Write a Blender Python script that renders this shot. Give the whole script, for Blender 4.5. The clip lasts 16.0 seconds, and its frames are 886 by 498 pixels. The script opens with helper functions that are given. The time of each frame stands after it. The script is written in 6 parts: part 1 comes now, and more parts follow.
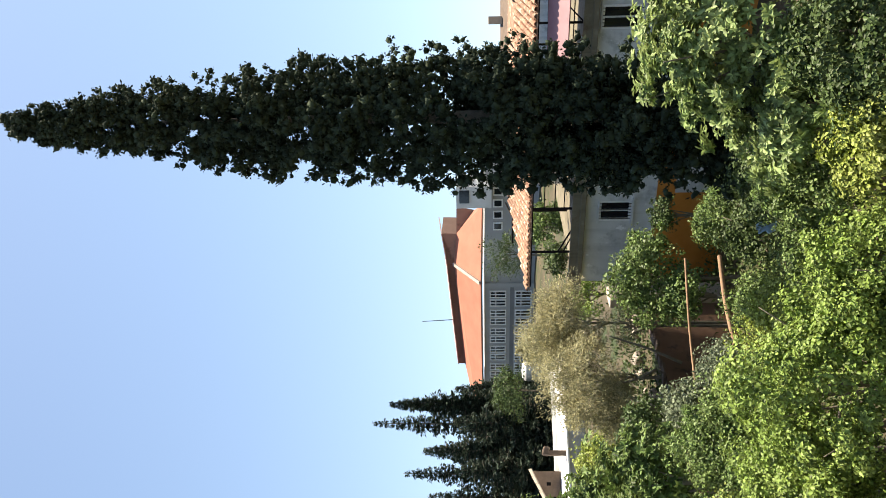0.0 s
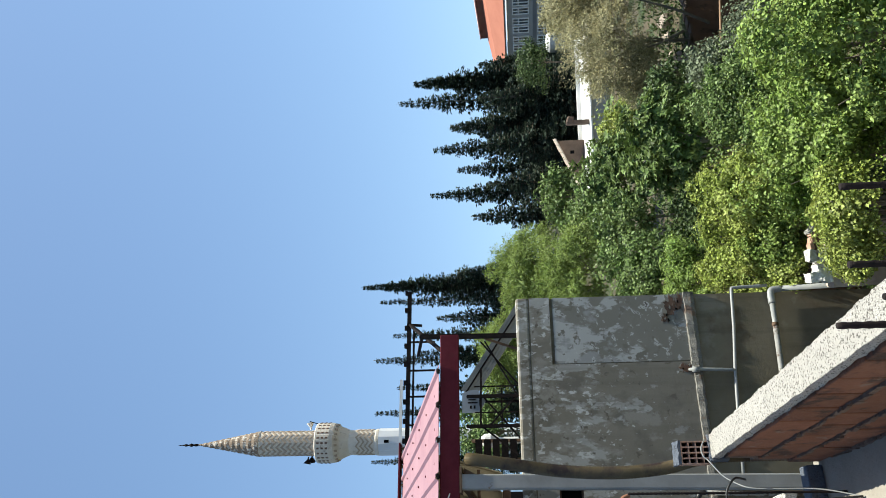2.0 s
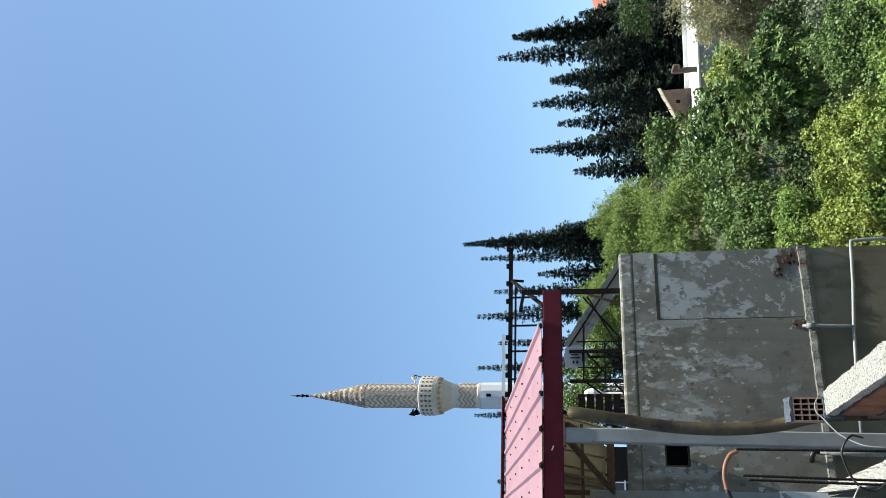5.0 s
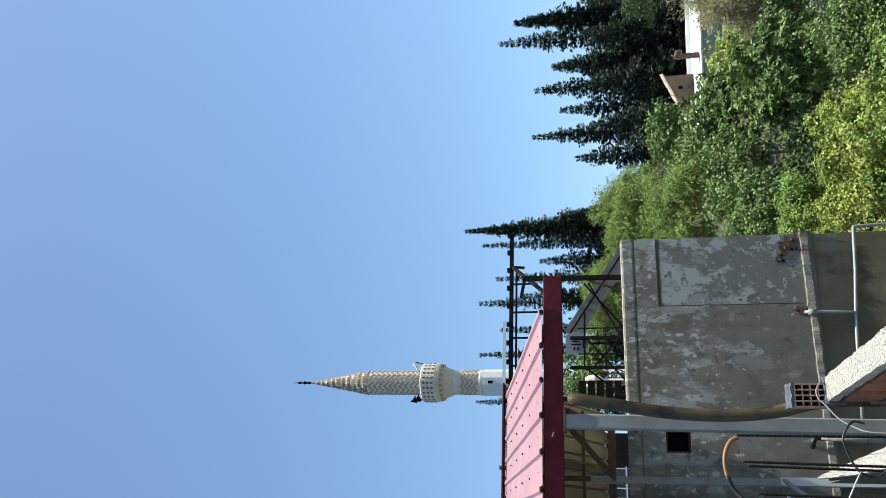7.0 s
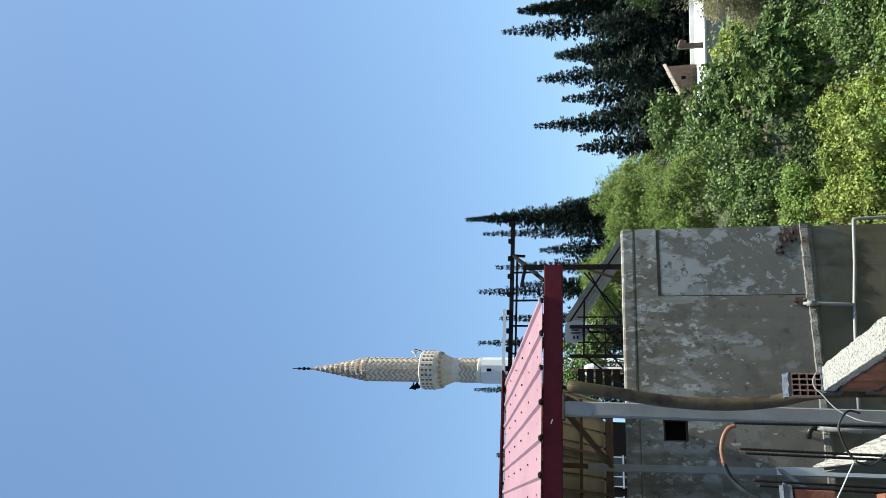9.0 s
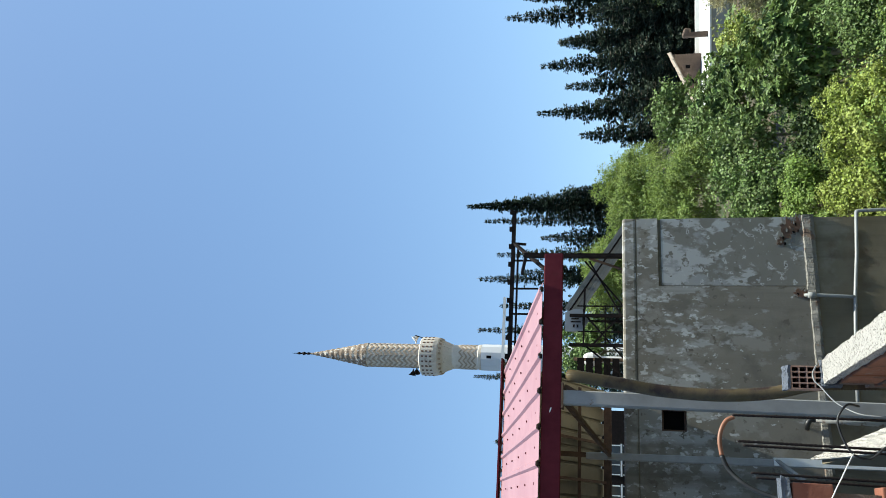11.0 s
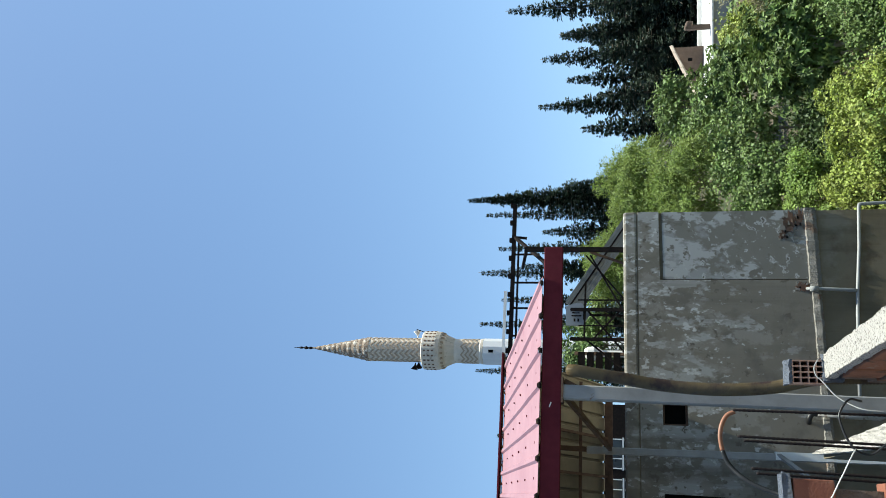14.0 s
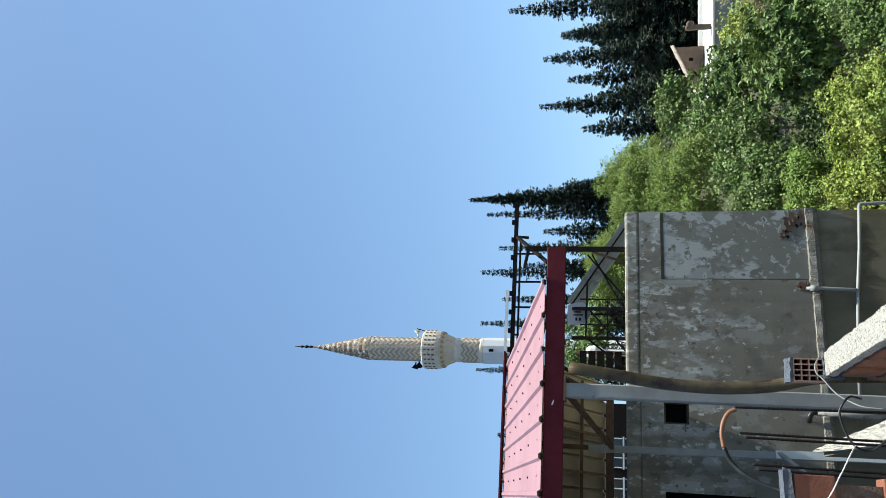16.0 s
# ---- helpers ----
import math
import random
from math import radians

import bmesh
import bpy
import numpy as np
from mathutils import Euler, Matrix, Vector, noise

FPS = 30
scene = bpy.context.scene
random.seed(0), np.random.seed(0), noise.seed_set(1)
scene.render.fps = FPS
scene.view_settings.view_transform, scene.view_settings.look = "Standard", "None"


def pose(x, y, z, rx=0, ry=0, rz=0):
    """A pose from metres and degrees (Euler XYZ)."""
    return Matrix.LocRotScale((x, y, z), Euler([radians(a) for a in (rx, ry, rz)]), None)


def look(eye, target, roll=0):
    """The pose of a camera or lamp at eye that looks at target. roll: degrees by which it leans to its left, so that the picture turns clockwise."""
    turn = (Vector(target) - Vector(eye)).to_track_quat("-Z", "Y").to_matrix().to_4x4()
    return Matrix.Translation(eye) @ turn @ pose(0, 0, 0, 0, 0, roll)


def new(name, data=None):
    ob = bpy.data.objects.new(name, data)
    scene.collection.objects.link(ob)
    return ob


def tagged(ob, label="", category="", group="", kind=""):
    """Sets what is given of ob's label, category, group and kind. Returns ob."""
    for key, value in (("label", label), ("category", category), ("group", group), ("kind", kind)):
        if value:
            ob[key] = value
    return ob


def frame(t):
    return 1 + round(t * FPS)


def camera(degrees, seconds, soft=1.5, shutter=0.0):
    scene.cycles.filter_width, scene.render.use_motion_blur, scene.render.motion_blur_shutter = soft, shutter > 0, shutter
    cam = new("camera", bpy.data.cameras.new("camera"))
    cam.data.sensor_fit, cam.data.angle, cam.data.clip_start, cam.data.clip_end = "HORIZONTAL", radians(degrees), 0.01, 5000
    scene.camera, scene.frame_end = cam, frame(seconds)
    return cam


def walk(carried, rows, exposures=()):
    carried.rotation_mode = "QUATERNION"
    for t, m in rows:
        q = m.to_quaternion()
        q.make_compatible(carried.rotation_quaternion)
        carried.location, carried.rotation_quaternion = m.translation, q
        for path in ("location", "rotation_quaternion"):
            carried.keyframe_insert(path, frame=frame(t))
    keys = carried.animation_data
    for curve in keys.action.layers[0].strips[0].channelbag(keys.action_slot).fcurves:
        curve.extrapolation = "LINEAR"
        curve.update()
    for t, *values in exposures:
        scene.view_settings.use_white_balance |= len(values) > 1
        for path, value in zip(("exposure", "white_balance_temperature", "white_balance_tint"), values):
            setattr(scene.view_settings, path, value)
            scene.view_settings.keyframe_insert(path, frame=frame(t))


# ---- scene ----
cam = camera(59.5, 16.0, soft=0.55)
PATH = [
    (0, (0.186, 0.261, 10.027), (1.176, 1.996, 10.117), -90.5),
    (0.2, (0.152, 0.213, 10.026), (1.03, 2.0081, 10.1208), -90.82),
    (0.5, (0.102, 0.142, 10.025), (0.789, 2.017, 10.129), -91.1),
    (0.7, (0.088, 0.101, 10.021), (0.7022, 2.0009, 10.1311), -91.45),
    (1, (0.067, 0.039, 10.014), (0.547, 1.976, 10.145), -91.5),
    (1.2, (0.049, 0.024, 10.013), (0.4536, 1.9771, 10.1575), -91.78),
    (1.5, (0.022, 0.001, 10.011), (0.346, 1.968, 10.173), -92),
    (1.7, (0.018, 0.014, 10.008), (0.3069, 1.9856, 10.1758), -91.97),
    (2, (0.011, 0.033, 10.003), (0.23, 2.013, 10.175), -92.2),
    (2.3, (0.01, 0.031, 10.006), (0.2025, 2.0128, 10.1898), -92.2),
    (2.5, (0.009, 0.029, 10.008), (0.188, 2.011, 10.211), -92.2),
    (2.8, (0.024, -0.038, 10.022), (0.1964, 1.9399, 10.2616), -92.12),
    (3, (0.034, -0.083, 10.031), (0.208, 1.888, 10.321), -92.1),
    (3.2, (0.037, -0.121, 10.033), (0.2112, 1.8411, 10.3818), -92.12),
    (3.5, (0.041, -0.177, 10.037), (0.221, 1.77, 10.458), -92.2),
    (3.7, (0.036, -0.127, 10.025), (0.2148, 1.8163, 10.461), -92.16),
    (4, (0.029, -0.053, 10.007), (0.168, 1.895, 10.442), -92.3),
    (4.3, (0.02, -0.031, 10.002), (0.1494, 1.9171, 10.4369), -92.33),
    (4.5, (0.014, -0.016, 9.999), (0.139, 1.933, 10.431), -92.5),
    (5, (0.004, -0.026, 10.013), (0.118, 1.924, 10.444), -92.4),
    (7.5, (-0.008, 0.037, 9.999), (0.071, 1.987, 10.437), -92.3),
    (8, (-0.012, 0.042, 9.997), (0.068, 1.991, 10.436), -92.1),
    (8.5, (-0.019, 0.017, 10.001), (0.042, 1.967, 10.44), -91.9),
    (9, (-0.012, -0.029, 10.012), (0.038, 1.922, 10.45), -91.4),
    (11.5, (-0.004, 0.01, 10.005), (0.009, 1.96, 10.448), -90.5),
    (12, (-0.003, 0.02, 9.999), (0.009, 1.97, 10.442), -90.6),
    (12.5, (-0.014, 0.034, 9.999), (-0.009, 1.984, 10.443), -90.4),
    (13, (-0.004, -0.004, 10.006), (-0.002, 1.946, 10.45), -90.5),
    (13.5, (-0.012, 0.028, 9.997), (-0.009, 1.978, 10.443), -90.4),
    (14, (-0.009, 0.061, 9.991), (-0.008, 2.01, 10.438), -90.5),
    (14.5, (-0.002, -0.007, 10.005), (0, 1.943, 10.453), -90.4),
    (15, (-0.002, -0.013, 10.009), (0, 1.936, 10.457), -90.4),
    (15.5, (0.002, -0.029, 10.013), (0.003, 1.92, 10.461), -90.5),
    (16, (-0.008, -0.015, 10.011), (-0.009, 1.935, 10.459), -90.4),
]
walk(cam, [(t, look(eye, target, roll)) for t, eye, target, roll in PATH],
     exposures=[(0, 1.36, 7250, 8), (0.6, 1.13, 6600, 6), (2.0, 0.98, 6300, 2), (3.5, 0.98, 6100, 0), (16, 0.98, 6100, 0)])

# ---- sky and sun ----
SUN_AZ, SUN_EL = 82.0, 70.0          # degrees right of the +y axis, degrees above the horizon
world = bpy.data.worlds.new("sky")
scene.world = world
world.use_nodes = True
wn = world.node_tree
sky = wn.nodes.new("ShaderNodeTexSky")
sky.sky_type = "NISHITA"
sky.sun_disc = False
sky.sun_elevation = radians(SUN_EL)
sky.sun_rotation = radians(SUN_AZ)
sky.air_density, sky.dust_density, sky.ozone_density = 0.95, 0.65, 1.15
# the sky is looked up at a raised elevation, which dims the horizon glow
tc = wn.nodes.new("ShaderNodeTexCoord")
mp = wn.nodes.new("ShaderNodeMapping")
mp.inputs["Location"].default_value = (0, 0, 0.17)
mp.inputs["Scale"].default_value = (1, 1, 0.83)
nz = wn.nodes.new("ShaderNodeVectorMath")
nz.operation = "NORMALIZE"
wn.links.new(tc.outputs["Generated"], mp.inputs[0])
wn.links.new(mp.outputs[0], nz.inputs[0])
wn.links.new(nz.outputs[0], sky.inputs[0])
wn.links.new(sky.outputs[0], wn.nodes["Background"].inputs[0])
wn.nodes["Background"].inputs[1].default_value = 0.095
sun = new("sun", bpy.data.lights.new("sun", "SUN"))
sun.data.energy, sun.data.angle, sun.data.color = 5.0, radians(0.53), (1.0, 0.935, 0.83)
sd = Vector((math.sin(radians(SUN_AZ)) * math.cos(radians(SUN_EL)), math.cos(radians(SUN_AZ)) * math.cos(radians(SUN_EL)), math.sin(radians(SUN_EL))))
sun.matrix_world = look(sd * 200, (0, 0, 0))

# ---- materials ----


def material(name, colours, rough=0.8, scale=4.0, detail=6, bump=0.15, bump_scale=60.0, metal=0.0, patches=None, rand=0.0, island=0.0,
             streak=None, thin=0.0, spec=0.28):
    """colours: two base colours mixed by a large noise. patches: (colour, scale, threshold, softness[, stretch z]). thin: share of light that
    passes through a leaf. rand, island: value changes from object to object or from piece to piece."""
    m = bpy.data.materials.new(name)
    m.use_nodes = True
    nt = m.node_tree
    n, l = nt.nodes, nt.links
    b = n["Principled BSDF"]
    b.inputs["Roughness"].default_value = rough
    b.inputs["Metallic"].default_value = metal
    b.inputs["Specular IOR Level"].default_value = spec
    geo = n.new("ShaderNodeNewGeometry")
    pos = geo.outputs["Position"]

    def noise_tex(sc, det, stretch=None):
        t = n.new("ShaderNodeTexNoise")
        t.inputs["Scale"].default_value = sc
        t.inputs["Detail"].default_value = det
        t.inputs["Roughness"].default_value = 0.62
        if stretch:
            mp = n.new("ShaderNodeMapping")
            mp.inputs["Scale"].default_value = stretch
            l.new(pos, mp.inputs[0])
            l.new(mp.outputs[0], t.inputs["Vector"])
        else:
            l.new(pos, t.inputs["Vector"])
        return t.outputs["Fac"]

    def ramp(fac, lo, hi):
        r = n.new("ShaderNodeMapRange")
        r.inputs["From Min"].default_value, r.inputs["From Max"].default_value = lo, hi
        l.new(fac, r.inputs["Value"])
        return r.outputs["Result"]

    def mix(fac, a, c, mode="MIX"):
        x = n.new("ShaderNodeMix")
        x.data_type, x.blend_type = "RGBA", mode
        if hasattr(fac, "links"):
            l.new(fac, x.inputs["Factor"])
        else:
            x.inputs["Factor"].default_value = fac
        for s, v in ((x.inputs["A"], a), (x.inputs["B"], c)):
            for sock in [q for q in x.inputs if q.name == s.name and q.type == "RGBA"]:
                if hasattr(v, "links"):
                    l.new(v, sock)
                else:
                    sock.default_value = (*v, 1)
        return [q for q in x.outputs if q.type == "RGBA"][0]

    col = mix(ramp(noise_tex(scale, detail), 0.32, 0.68), colours[0], colours[1])
    for pt in patches or ():
        c, sc, th, soft = pt[:4]
        st = ((1, 1, pt[4]) if not isinstance(pt[4], tuple) else pt[4]) if len(pt) > 4 else None
        fac = noise_tex(sc, 8, st)
        if len(pt) > 5:       # flakes lie thicker above one height than below it
            sep = n.new("ShaderNodeSeparateXYZ")
            l.new(pos, sep.inputs[0])
            zr = n.new("ShaderNodeMapRange")
            for key, v in zip(("From Min", "From Max", "To Min", "To Max"), pt[5]):
                zr.inputs[key].default_value = v
            l.new(sep.outputs["Z"], zr.inputs["Value"])
            ad = n.new("ShaderNodeMath")
            l.new(fac, ad.inputs[0])
            l.new(zr.outputs["Result"], ad.inputs[1])
            fac = ad.outputs[0]
        col = mix(ramp(fac, th, th + soft), col, c)
    if streak:
        col = mix(ramp(noise_tex(streak[1], 5, (1, 1, 0.06)), 0.5, 0.75), col, streak[0])
    for amount, out in ((rand, None), (island, geo.outputs["Random Per Island"])):
        if amount:
            if out is None:
                out = n.new("ShaderNodeObjectInfo").outputs["Random"]
            hsv = n.new("ShaderNodeHueSaturation")
            r = n.new("ShaderNodeMapRange")
            r.inputs["To Min"].default_value, r.inputs["To Max"].default_value = 1 - amount, 1 + amount
            l.new(out, r.inputs["Value"])
            l.new(r.outputs["Result"], hsv.inputs["Value"])
            l.new(col, hsv.inputs["Color"])
            col = hsv.outputs["Color"]
    l.new(col, b.inputs["Base Color"])
    if bump:
        bp = n.new("ShaderNodeBump")
        bp.inputs["Strength"].default_value = bump
        bp.inputs["Distance"].default_value = 0.02
        l.new(noise_tex(bump_scale, 6), bp.inputs["Height"])
        l.new(bp.outputs[0], b.inputs["Normal"])
    if thin:
        tr = n.new("ShaderNodeBsdfTranslucent")
        hs = n.new("ShaderNodeHueSaturation")
        hs.inputs["Value"].default_value = 1.25
        hs.inputs["Hue"].default_value = 0.485
        l.new(col, hs.inputs["Color"])
        l.new(hs.outputs[0], tr.inputs["Color"])
        mx = n.new("ShaderNodeMixShader")
        mx.inputs[0].default_value = thin
        l.new(b.outputs[0], mx.inputs[1])
        l.new(tr.outputs[0], mx.inputs[2])
        l.new(mx.outputs[0], n["Material Output"].inputs["Surface"])
    return m


def leaf_mat(name, c1, c2, thin=0.19, rough=0.48, island=0.65, spec=0.2):
    return material(name, (c1, c2), rough=rough, scale=0.9, detail=3, bump=0, island=island, thin=thin, spec=spec)


M_SOIL = material("soil", ((0.045, 0.04, 0.022), (0.10, 0.075, 0.045)), scale=0.5, bump=0.6, bump_scale=9, patches=[((0.03, 0.045, 0.012), 0.7, 0.48, 0.12)])
M_PLASTER = material("weathered_plaster", ((0.15, 0.132, 0.103), (0.21, 0.187, 0.15)), scale=1.0, bump=0.15, bump_scale=20,
                     patches=[((0.25, 0.235, 0.205), 1.1, 0.50, 0.08), ((0.34, 0.33, 0.31), 4.2, 0.53, 0.08, 0.6), ((0.10, 0.087, 0.07), 1.8, 0.585, 0.09), ((0.14, 0.125, 0.10), 8, 0.56, 0.06), ((0.48, 0.475, 0.46), 7.5, 0.59, 0.05)], streak=((0.12, 0.105, 0.083), 3.0))
M_WALL = material("peeling_house_plaster", ((0.185, 0.163, 0.128), (0.235, 0.21, 0.17)), scale=0.9, bump=0.2, bump_scale=18,
                  patches=[((0.155, 0.138, 0.112), 2.2, 0.52, 0.14), ((0.262, 0.242, 0.205), 2.6, 0.50, 0.06, (1, 1, 0.7), (7.6, 8.9, -0.10, 0.02)), ((0.36, 0.345, 0.315), 4.2, 0.53, 0.05, (1, 1, 0.55), (7.5, 8.8, -0.10, 0.01)),
                           ((0.13, 0.112, 0.088), 7, 0.60, 0.05), ((0.52, 0.505, 0.47), 11, 0.585, 0.04, 0.6, (7.4, 8.8, -0.10, 0.01))], streak=((0.15, 0.132, 0.105), 3.0))
M_PANEL = material("peeling_limewash", ((0.17, 0.158, 0.132), (0.215, 0.20, 0.17)), scale=1.2, bump=0.15, bump_scale=16,
                   patches=[((0.29, 0.285, 0.27), 2.3, 0.49, 0.06, (1, 1, 0.8), (7.5, 9.3, -0.06, 0.03)), ((0.40, 0.39, 0.37), 2.6, 0.51, 0.05, (1.3, 1.3, 0.7), (7.3, 9.0, -0.06, 0.015)),
                            ((0.165, 0.15, 0.125), 6.5, 0.575, 0.04), ((0.46, 0.45, 0.425), 9, 0.585, 0.04), ((0.115, 0.10, 0.082), 9, 0.64, 0.03)])
M_OLIVE = material("olive_plaster", ((0.135, 0.112, 0.072), (0.195, 0.165, 0.112)), scale=0.9, bump=0.25, bump_scale=14, patches=[((0.225, 0.195, 0.145), 1.8, 0.58, 0.1), ((0.10, 0.068, 0.04), 1.3, 0.58, 0.14)], streak=((0.09, 0.078, 0.05), 4.0))
M_CONC = material("rough_concrete", ((0.15, 0.14, 0.12), (0.24, 0.225, 0.20)), scale=6, bump=0.9, bump_scale=45, patches=[((0.16, 0.11, 0.08), 5.0, 0.58, 0.06)])
M_SLAB = material("roof_concrete", ((0.22, 0.195, 0.16), (0.30, 0.27, 0.225)), scale=3, bump=0.4, bump_scale=30, patches=[((0.22, 0.2, 0.18), 2.5, 0.57, 0.1)])
M_STUCCO = material("white_roughcast", ((0.50, 0.465, 0.41), (0.60, 0.56, 0.50)), scale=25, bump=1.0, bump_scale=150, patches=[((0.13, 0.115, 0.095), 105, 0.545, 0.04), ((0.60, 0.565, 0.51), 80, 0.58, 0.04)])
# parapet brick, its colour darkened for the shade on the inner face
M_BRICK_SHADE = material("terracotta", ((0.165, 0.064, 0.032), (0.225, 0.096, 0.052)), scale=9, bump=0.4, bump_scale=60, rand=0.2, patches=[((0.07, 0.038, 0.026), 6, 0.53, 0.1), ((0.21, 0.14, 0.10), 11, 0.62, 0.05)])
# brighter copy of the brick, with the sun on the stub wall in it
M_BRICK_SUN = material("sunlit_terracotta", ((0.20, 0.07, 0.042), (0.26, 0.105, 0.063)), scale=9, bump=0.3, bump_scale=60, rand=0.15, patches=[((0.13, 0.06, 0.04), 6, 0.57, 0.1), ((0.34, 0.24, 0.19), 11, 0.63, 0.05)])
M_HBRICK = material("pale_terracotta", ((0.36, 0.21, 0.145), (0.46, 0.29, 0.21)), scale=14, bump=0.2, bump_scale=80)
M_MORTAR = material("grey_mortar", ((0.085, 0.096, 0.118), (0.14, 0.155, 0.185)), scale=20, bump=1.0, bump_scale=90, patches=[((0.09, 0.095, 0.105), 40, 0.56, 0.05)])
M_JOINT = material("brown_mortar", ((0.11, 0.07, 0.05), (0.19, 0.135, 0.10)), scale=20, bump=0.9, bump_scale=60)
M_PINK = material("faded_red_sheet", ((0.31, 0.155, 0.168), (0.37, 0.20, 0.212)), rough=0.45, scale=1.4, bump=0.05, bump_scale=8, patches=[((0.28, 0.10, 0.125), 3, 0.6, 0.15)], spec=0.5)
M_RED = material("dark_red_paint", ((0.085, 0.011, 0.018), (0.12, 0.018, 0.026)), rough=0.7, scale=5, bump=0.08, bump_scale=30, spec=0.12, patches=[((0.09, 0.018, 0.022), 6, 0.6, 0.1)])
M_STEEL = material("grey_painted_steel", ((0.25, 0.245, 0.235), (0.335, 0.33, 0.32)), rough=0.55, scale=4, bump=0.03, bump_scale=40, patches=[((0.22, 0.15, 0.10), 9, 0.66, 0.05)])
M_RUST = material("rusty_steel", ((0.075, 0.045, 0.03), (0.13, 0.08, 0.05)), rough=0.75, scale=8, bump=0.3, bump_scale=70)
M_DARK = material("dark_iron", ((0.010, 0.009, 0.009), (0.022, 0.016, 0.014)), rough=0.75, scale=12, bump=0.2, bump_scale=90, spec=0.07)
M_BAR = material("ribbed_bar_steel", ((0.014, 0.012, 0.012), (0.03, 0.022, 0.020)), rough=0.8, scale=40, bump=0.3, bump_scale=200, spec=0.1)
M_CREAM = material("cream_sheet", ((0.20, 0.178, 0.12), (0.26, 0.235, 0.16)), rough=0.6, scale=2, bump=0.05, bump_scale=10, patches=[((0.24, 0.18, 0.11), 4, 0.6, 0.1)])
M_HOSE = material("tan_plastic_hose", ((0.095, 0.068, 0.032), (0.135, 0.10, 0.05)), rough=0.45, scale=6, bump=0.05, patches=[((0.04, 0.024, 0.018), 3, 0.47, 0.12)])
M_BLACK = material("black_plastic", ((0.012, 0.012, 0.012), (0.03, 0.03, 0.03)), rough=0.4, scale=10, bump=0.05)
M_OHOSE = material("orange_brown_hose", ((0.30, 0.13, 0.07), (0.20, 0.10, 0.06)), rough=0.45, scale=6, bump=0.05)
M_PVC = material("grey_pvc", ((0.24, 0.245, 0.24), (0.32, 0.32, 0.305)), rough=0.45, scale=5, bump=0.05, patches=[((0.22, 0.17, 0.13), 5, 0.62, 0.06)])
M_PVCD = material("dirty_pvc", ((0.24, 0.235, 0.22), (0.32, 0.31, 0.29)), rough=0.5, scale=5, bump=0.05, patches=[((0.13, 0.09, 0.07), 6, 0.52, 0.06)])
M_WHITE = material("white_paint", ((0.70, 0.69, 0.66), (0.80, 0.79, 0.76)), rough=0.6, scale=2, bump=0.1, bump_scale=25, patches=[((0.55, 0.52, 0.47), 3, 0.6, 0.1)])
M_TILE = material("clay_roof_tile", ((0.24, 0.115, 0.07), (0.40, 0.225, 0.145)), rough=0.8, scale=5, bump=0.2, rand=0.25, island=0.3, patches=[((0.62, 0.46, 0.34), 4, 0.53, 0.08), ((0.20, 0.10, 0.065), 7, 0.58, 0.06)])
M_ROOF = material("far_red_roof", ((0.33, 0.12, 0.075), (0.39, 0.15, 0.095)), rough=0.8, scale=0.5, bump=0.4, bump_scale=6, island=0.12)
M_FARWALL = material("far_grey_wall", ((0.33, 0.33, 0.31), (0.39, 0.39, 0.37)), scale=0.4, bump=0.05)
M_FARDARK = material("far_dark_band", ((0.16, 0.165, 0.16), (0.20, 0.20, 0.195)), scale=0.5, bump=0.05)
M_HOUSE = material("stained_house_plaster", ((0.50, 0.50, 0.485), (0.62, 0.62, 0.605)), scale=0.9, bump=0.25, bump_scale=10, patches=[((0.36, 0.36, 0.345), 1.2, 0.55, 0.12), ((0.72, 0.72, 0.71), 2.5, 0.6, 0.08)], streak=((0.38, 0.38, 0.365), 2.0))
M_ORANGE = material("orange_paint", ((0.52, 0.19, 0.03), (0.60, 0.24, 0.05)), scale=1.5, bump=0.15, bump_scale=15)
M_GLASS = material("window_glass", ((0.012, 0.014, 0.016), (0.02, 0.022, 0.024)), rough=0.08, scale=1, bump=0, spec=0.6)
# near-black colour that stands in for the shade inside openings
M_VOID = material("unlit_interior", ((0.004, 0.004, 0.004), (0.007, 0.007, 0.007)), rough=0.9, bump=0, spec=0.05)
M_CLAD = material("brown_cladding", ((0.20, 0.115, 0.085), (0.26, 0.155, 0.115)), scale=0.6, bump=0.1, patches=[((0.15, 0.09, 0.07), 1.2, 0.56, 0.1)])
M_PALEROOF = material("pale_red_roof", ((0.46, 0.31, 0.26), (0.54, 0.38, 0.32)), rough=0.6, scale=0.5, bump=0.1)
M_SPIRE = material("spire_brickwork", ((0.23, 0.165, 0.115), (0.34, 0.26, 0.19)), scale=1.5, bump=0.5, bump_scale=7, patches=[((0.62, 0.56, 0.47), 3.0, 0.53, 0.04), ((0.13, 0.085, 0.06), 4.0, 0.57, 0.05)])
M_STONE = material("minaret_stone", ((0.60, 0.52, 0.42), (0.72, 0.64, 0.53)), scale=0.8, bump=0.3, bump_scale=6, patches=[((0.46, 0.38, 0.29), 2.2, 0.57, 0.1)])
M_STONE2 = material("minaret_brown_brick", ((0.37, 0.285, 0.205), (0.46, 0.365, 0.27)), scale=2, bump=0.3, bump_scale=8)
M_MARBLE = material("pale_marble", ((0.62, 0.62, 0.62), (0.70, 0.70, 0.70)), scale=0.5, bump=0.05)
M_LIME = material("whitewashed_wall", ((0.62, 0.60, 0.55), (0.76, 0.74, 0.70)), scale=0.6, bump=0.2, bump_scale=8, patches=[((0.40, 0.38, 0.33), 0.9, 0.58, 0.1)])
